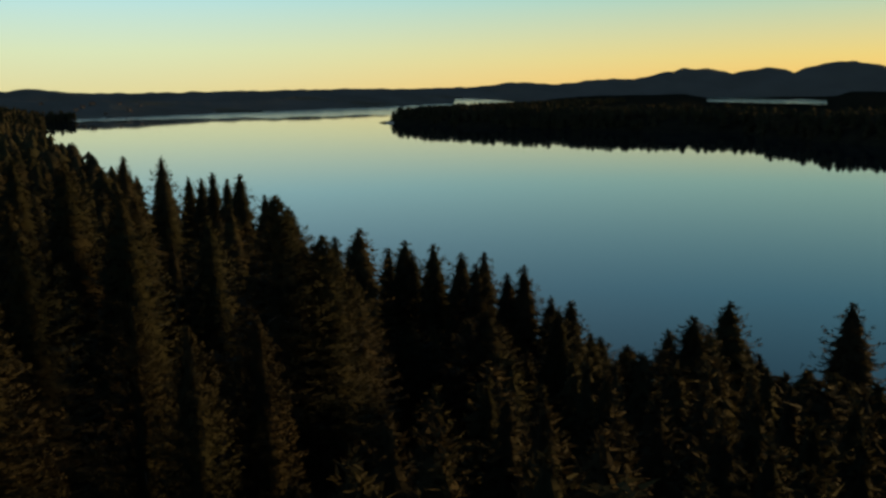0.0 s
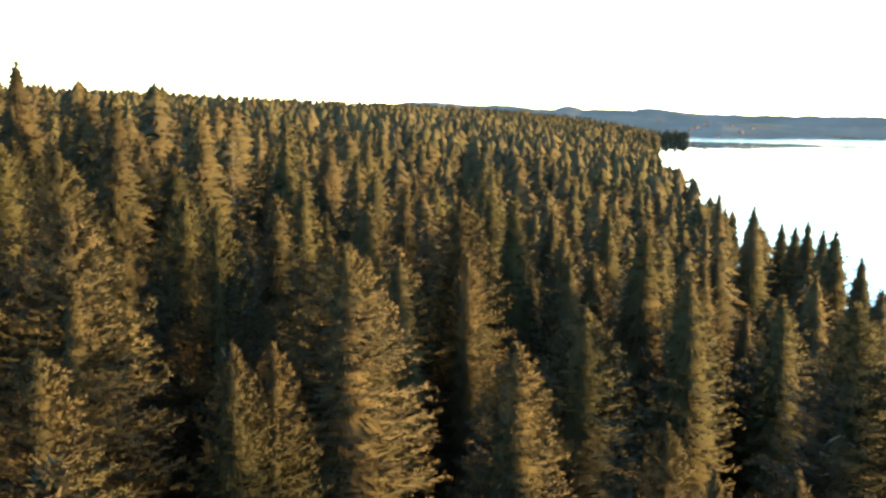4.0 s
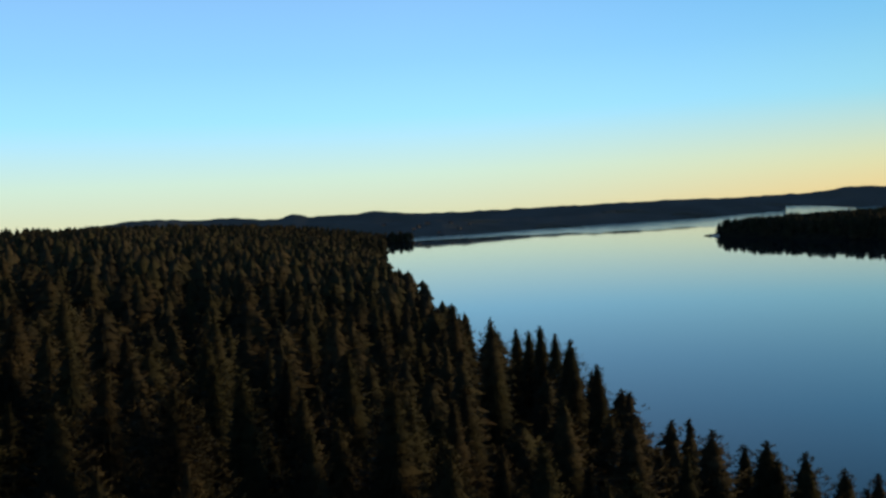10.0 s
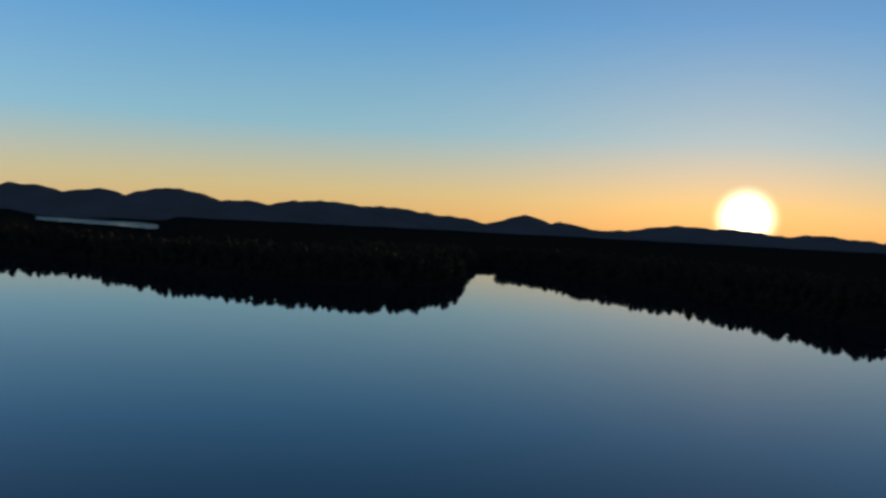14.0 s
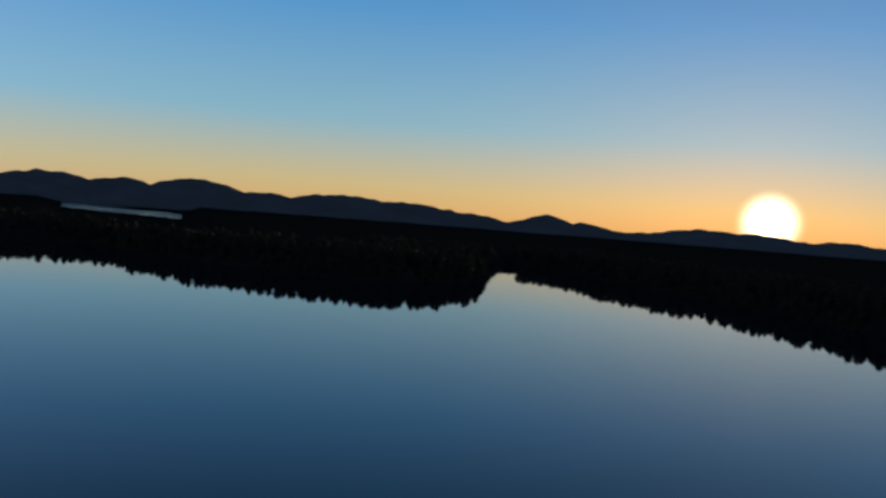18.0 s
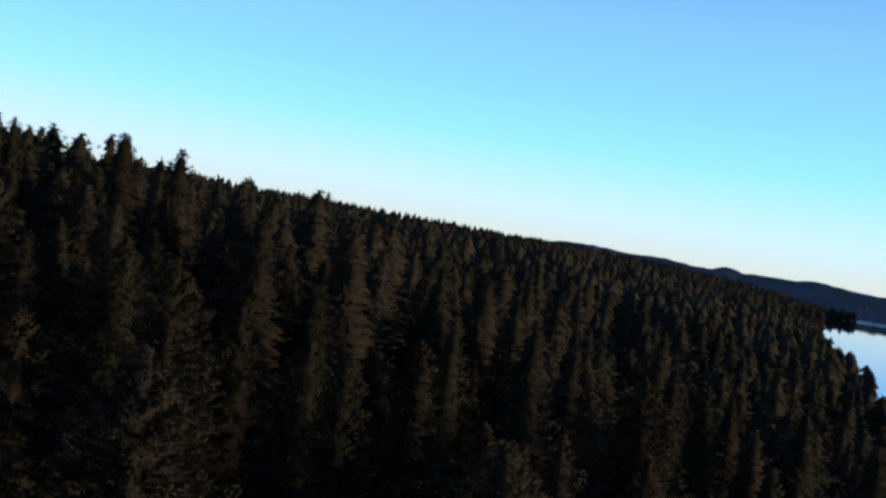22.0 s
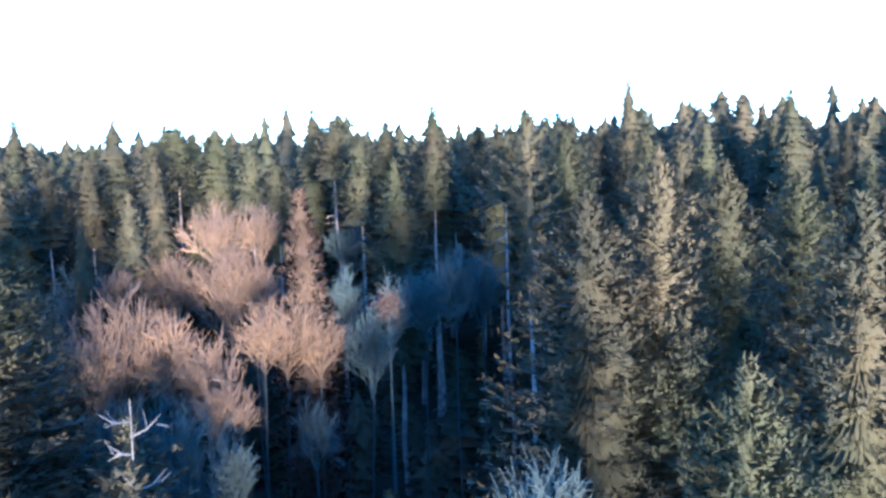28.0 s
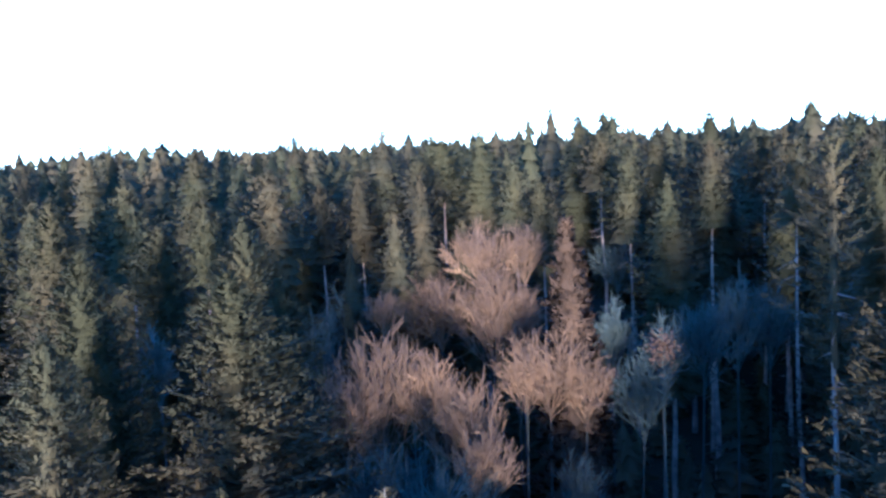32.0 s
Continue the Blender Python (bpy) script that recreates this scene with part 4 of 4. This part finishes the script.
def pattern(seed, reach, low, nb, puffs, leaves, size, trunk=True, tiers=11, tips=6, body=0.6, even=1.0, spray=0.8, star=(0.3, 0.5, 0.6, 1.3), comb=0):
    rng = np.random.default_rng(seed)
    v, f, n = fir_crown(rng, UNIT, reach, low, nb, puffs, leaves, size, 0.38, 0.08, 5.6, tiers, tips, body, even, spray=spray, star=star, comb=comb)
    m = np.zeros(len(f), int)
    if trunk:
        tv, tf = tube([(0, 0, 0), (0, 0, UNIT * 0.9)], [0.2, 0.03], 3)
        tf = np.array([t for q in tf for t in ((q[0], q[1], q[2]), (q[0], q[2], q[3]))]) + len(v)
        tn = np.array(tv) * (1, 1, 0)
        n = np.concatenate([n, tn / np.linalg.norm(tn, axis=1, keepdims=True)])
        v, f = np.concatenate([v, np.array(tv)]), np.concatenate([f, tf])
        m = np.concatenate([m, np.ones(len(tf), int)])
    v = v * (1 / UNIT)
    v[:, :2] *= UNIT
    return v, f, m, n


MID = [pattern(100 + k, 6.0 - 0.5 * (k % 3), 0.26 + 0.04 * (k % 3), 60, 2, 6, 0.7, True, 16, 7, 0.6, spray=0.66) for k in range(6)]
MID_FAR = [pattern(110 + k, 6.0 - 0.5 * (k % 3), 0.26, 30, 1, 5, 0.7, True, 11, 5, 0.7, spray=0.85) for k in range(6)]
DIST = [pattern(120 + k, 6.0 - 0.5 * (k % 3), 0.03, 8, 1, 2, 0.6, False, 7, 4, 0.9, spray=1.1) for k in range(6)]


def plant(n, a0, a1, r0, r1, inland, low, high, rnd, gap=3.2, wide=1.0):
    """Scatter trees over a ring sector, kept apart by a grid."""
    out, cells = [], set()
    a = np.radians(rnd.uniform(a0, a1, n))
    r = np.sqrt(rnd.uniform(r0 ** 2, r1 ** 2, n))
    x, y = r * np.sin(a) - 8, r * np.cos(a) + 6
    z, s, f = land(x, y)
    for k in range(n):
        if not inland[0] < s[k] < inland[1]:
            continue
        c = (int(x[k] // gap), int(y[k] // gap))
        if c in cells:
            continue
        cells.add(c)
        out.append((x[k], y[k], z[k] - 0.2, rnd.uniform(low, high) * (0.88 + 0.12 * min(1, s[k] / 60)), wide * (0.72 + 0.85 * rnd.random() ** 1.5), rnd.uniform(0, 6.28), int(rnd.integers(0, 6))))
    return out


rnd = np.random.default_rng(31)
FM = [M_NEEDLE_FAR, M_BARK]
mid_places = [(*p[:3], p[3] + 3.2 * float(wave(p[0], p[1], 19)) + 3.5 * math.exp(-max(p[2] - 6, 0) / 9) + (2.5 if p[1] < -60 else 0), *p[4:]) for p in plant(14000, -168, -3, 100, 330, (3, 9e9), 18, 28, rnd, 10.0, 1.1) if free(p[0], p[1], 4.0)]
forest("wood_middle", "dense fir wood with warm lit crowns", [p for p in mid_places if math.hypot(p[0], p[1]) < 210], MID, FM)
forest("wood_upper", "dense fir wood on the rise behind", [p for p in mid_places if math.hypot(p[0], p[1]) >= 210], MID_FAR, FM)
# young firs and brush under the tall trees
brush = [p for p in plant(3600, -168, 24, 12, 105, (2, 9e9), 5, 11, rnd, 6.0) if free(p[0], p[1], 0.4) and path_gap(p[0], p[1]) > 6]
LOW = [pattern(140 + k, 2.3, 0.05, 40, 1, 4, 0.6, False, 10, 6, 0.7, spray=0.6) for k in range(6)]
forest("underwood", "dark young firs and brush under the tall trees", brush, LOW, FM)
# the slope down to the shore on the sunny side; mostly unseen, added for shade
slope = []
close = [(x, y, ground_z(x, y) - 0.2, top - ground_z(x, y), 1.5 if x > -24 else 1.15, k * 1.3, k) for k, (x, y, top) in enumerate(SCREEN_FIRS)]
below = []
for p in plant(5200, 4, 130, 14, 135, (2, 9e9), 24, 33, rnd, 4.6):
    roof = min(64 - 0.38 * math.hypot(p[0] + 5, p[1] - 11), 57 - 0.23 * math.hypot(p[0], p[1])) - p[2]
    # near the flight path, tops rise to the roof to cast more shade
    if math.hypot(p[0], p[1]) < 50:
        p = (*p[:3], max(p[3], roof), *p[4:])
    if free(p[0], p[1], 1.8) and path_gap(p[0], p[1]) > 9 and roof > 7:
        high = min(p[3], roof)
        if math.hypot(p[0], p[1]) < 52:
            below.append((*p[:3], high, 0.55 + 0.4 * min(1.0, high / 24), *p[5:]))
            TAKEN.append((p[0], p[1], 1.6))
            continue
        slope.append((*p[:3], high, p[4] * max(0.35, min(1.0, high / 24)), *p[5:]))
NEAR = [pattern(160 + k, 3.9 - 0.25 * (k % 3), 0.25, 140, 3, 4, 0.55, True, 22, 12, 0.5, spray=0.42, comb=6) for k in range(6)]
CLOSE = [pattern(170 + k, 4.2 - 0.25 * (k % 3), 0.25, 240, 5, 7, 0.45, True, 30, 18, 0.3, spray=0.26, comb=9) for k in range(4)]
forest("wood_close", "dense firs added under the flight path to screen the low sun", close, CLOSE, FM)
forest("wood_below", "dense, mostly unseen firs added above the shore for their shade", below, NEAR, FM)
forest("wood_slope", "mostly unseen fir wood added on the slope above the shore for its shade", slope, [pattern(180 + k, 3.8 - 0.25 * (k % 3), 0.2, 66, 2, 6, 0.75, True, 20, 8, 0.68, spray=0.75) for k in range(6)], FM)
forest("wood_behind", "fir wood rolling back over the low hills", plant(9000, -165, 0, 328, 900, (3, 9e9), 23, 32, rnd, 7.0, 0.9), DIST, FM)
spit_wood = [(-1232 + 160 * u + rnd.uniform(-12, 12), 1917 + 94 * u + rnd.uniform(-10, 10), 0.6, rnd.uniform(19, 30), rnd.uniform(1.2, 1.7), rnd.uniform(0, 6.28), int(rnd.integers(0, 6))) for u in np.linspace(0, 1, 70)]
forest("wood_shore", "firs lining the curving lake shore", spit_wood + plant(16000, -75, -15, 895, 2650, (3, 420), 22, 32, rnd, 8.5), DIST, FM)


def along_far(n, deep, rnd):
    """Trees along the far shore, thick at its edge."""
    pts = np.array(FAR_SHORE[1:-1], float)
    seg = np.linalg.norm(np.diff(pts, axis=0), axis=1)
    w = seg / seg.sum()
    k = rnd.choice(len(seg), n, p=w)
    u = rnd.random(n)[:, None]
    p = pts[k] * (1 - u) + pts[k + 1] * u
    d = np.diff(pts, axis=0)[k] / seg[k][:, None]
    q = p + np.stack([d[:, 1], -d[:, 0]], -1) * -1 * (rnd.random(n) ** 1.6 * deep)[:, None]
    q2 = p + np.stack([d[:, 1], -d[:, 0]], -1) * (rnd.random(n) ** 1.6 * deep)[:, None]
    out = []
    for pts2 in (q, q2):
        z, s, f = land(pts2[:, 0], pts2[:, 1])
        for (x, y), zz, ff in zip(pts2, z, f):
            if 2 < ff < 420 and math.hypot(x, y) < 2600 and not (math.hypot(x, y) > 1440 and 9.6 < math.degrees(math.atan2(x, y)) < 18.8):
                out.append((x, y, max(0.4, zz - 6), rnd.uniform(13, 20), rnd.uniform(1.2, 1.8), rnd.uniform(0, 6.28), int(rnd.integers(0, 6))))
    return out


forest("wood_across", "dark fir wood along the opposite shore", along_far(5600, 200, rnd), DIST, FM)

# ---- the far shore: beach, bar, houses ----
def ribbon(name, line, width, z0, z1, mat):
    p = np.array(line, float)
    d = np.gradient(p, axis=0)
    n = np.stack([d[:, 1], -d[:, 0]], -1) / np.linalg.norm(d, axis=1, keepdims=True)
    v = np.concatenate([np.c_[p - n * width, np.full(len(p), z0)], np.c_[p, np.full(len(p), z1)], np.c_[p + n * width, np.full(len(p), z0)]])
    m = len(p)
    f = [[r * m + k, r * m + k + 1, (r + 1) * m + k + 1, (r + 1) * m + k] for r in range(2) for k in range(m - 1)]
    return mesh_of(name, v, f, [mat], smooth=True)


bend = [(-279 + 214 * u, 1731 - 262 * u + 22 * math.sin(u * 3.1)) for u in np.linspace(0, 1, 16)]
tagged(new("beach", ribbon("beach", bend, 11, -0.4, 3.2, M_SAND)), "narrow pale beach along the wooded point", "beach", kind="structure")
for (ax, ay), (bx, by), wide, rise in (((-1065, 2002), (-905, 2118), 9, 1.6), ((-939, 1774), (-860, 1745), 5, 0.9), ((-1155, 2980), (-873, 2850), 14, 2.2), ((-1218, 1925), (-1070, 2012), 26, 3.0)):
    bar = [(ax + (bx - ax) * u, ay + (by - ay) * u + 6 * math.sin(u * 9)) for u in np.linspace(0, 1, 12)]
    tagged(new("sand_bar", ribbon("sand_bar", bar, wide, -0.5, rise, M_GROUND)), "low dark bar lying in the bay", "sand bar", kind="structure")


def rock(x, y, size, seed):
    rng = np.random.default_rng(seed)
    bm = bmesh.new()
    bmesh.ops.create_icosphere(bm, subdivisions=2, radius=1.0)
    for v in bm.verts:
        v.co *= 1 + 0.25 * noise.noise(v.co * 1.3 + Vector((seed, 0, 0)))
        v.co.x *= size * 1.8
        v.co.y *= size
        v.co.z *= size * 0.5
    me = bpy.data.meshes.new("rock")
    bm.to_mesh(me)
    bm.free()
    me.materials.append(M_GROUND)
    ob = new("rock", me)
    ob.location = (x, y, size * 0.15)
    return tagged(ob, "dark rock standing in the shallows off the point", "rock")


rock(-285, 1742, 5.0, 1)
rock(-295, 1750, 3.0, 2)


def house_meshes(w, d, h, pitch):
    walls = [(-w, -d, -3), (w, -d, -3), (w, d, -3), (-w, d, -3), (-w, -d, h), (w, -d, h), (w, d, h), (-w, d, h), (-w, 0, h + pitch), (w, 0, h + pitch)]
    wf = [[0, 1, 5, 4], [1, 2, 6, 9, 5], [2, 3, 7, 6], [3, 0, 4, 8, 7]]
    e = 0.5
    top = [(-w - e, -d - e, h - 0.3), (w + e, -d - e, h - 0.3), (w + e, 0, h + pitch + 0.15), (-w - e, 0, h + pitch + 0.15), (-w - e, d + e, h - 0.3), (w + e, d + e, h - 0.3)]
    low = [(x, y, z - 0.25) for x, y, z in top]
    rf = [[0, 1, 2, 3], [3, 2, 5, 4], [9, 8, 7, 6], [10, 11, 8, 9], [0, 6, 7, 1], [4, 5, 11, 10], [0, 3, 9, 6], [3, 4, 10, 9], [1, 7, 8, 2], [2, 8, 11, 5]]
    pane = [(-0.7, 0, 0), (0.7, 0, 0), (0.7, 0, 1.3), (-0.7, 0, 1.3), (-0.7, -0.08, 0), (0.7, -0.08, 0), (0.7, -0.08, 1.3), (-0.7, -0.08, 1.3)]
    pf = [[4, 5, 6, 7], [0, 4, 7, 3], [1, 2, 6, 5], [3, 7, 6, 2], [0, 1, 5, 4]]
    return mesh_of("house_wall", walls, wf, [M_WALL]), mesh_of("house_roof", top + low, rf, [M_ROOF]), mesh_of("house_window", pane, pf, [M_WATER])


SIZES = [house_meshes(6.5, 4.5, 5.5, 2.6), house_meshes(9, 5.5, 6.5, 3.2), house_meshes(5, 4, 3.6, 2.2)]
strip = [(r_ * math.sin(radians(a_)), r_ * math.cos(radians(a_))) for a_, r_ in zip(np.linspace(10.5, 15.4, 14), np.linspace(3900, 3420, 14))]
tagged(new("lagoon_spit", ribbon("lagoon_spit", strip, 75, 9.0, 12.5, M_GROUND)), "dark spit lying across the lagoon", "spit", kind="structure")
build = random.Random(8)
rise_verts = np.array([v.co for v in shore_rise.data.vertices])


def rise_z(x, y):
    """Height of the wooded rise nearest to a place."""
    return float(rise_verts[np.argmin(np.hypot(rise_verts[:, 0] - x, rise_verts[:, 1] - y)), 2]) + 1.0


for k in range(9):
    u = k / 8
    az = radians(-29.6 + 5.6 * u + build.uniform(-0.3, 0.3))
    r = float(np.interp(math.degrees(az), (-34, -30, -26, -17.5), (3000, 2820, 2780, 3160))) + build.uniform(30, 190)
    x, y = r * math.sin(az), r * math.cos(az)
    wall, roof, window = SIZES[k % 3]
    ob = new("house")
    part("wall", wall, ob)
    part("roof", roof, ob)
    half = wall.vertices[1].co
    for wx in (-0.55, 0.0, 0.55):
        for wz in (1.2, 3.6):
            if wz + 1.5 < wall.vertices[5].co.z:
                pane = part("window", window, ob)
                pane.location = (half.x * wx, half.y - 0.02, wz)
    ob.matrix_basis = pose(x, y, rise_z(x, y), 0, 0, 66 + build.uniform(-22, 22))
    tagged(ob, "small pale house with a grey gabled roof by the far shore", "house", "houses along the far shore")

shed = new("boathouse")
wall, roof, window = house_meshes(21, 6, 5, 2.4)
part("wall", wall, shed)
part("roof", roof, shed)
for wx in range(-4, 5, 2):
    p = part("window", window, shed)
    p.location = (wx * 4.4, -6.02, 1.8)
shed.matrix_basis = pose(-1262, 2052, 1.0, 0, 0, 32)
tagged(shed, "long white boathouse standing over the inlet", "boathouse")
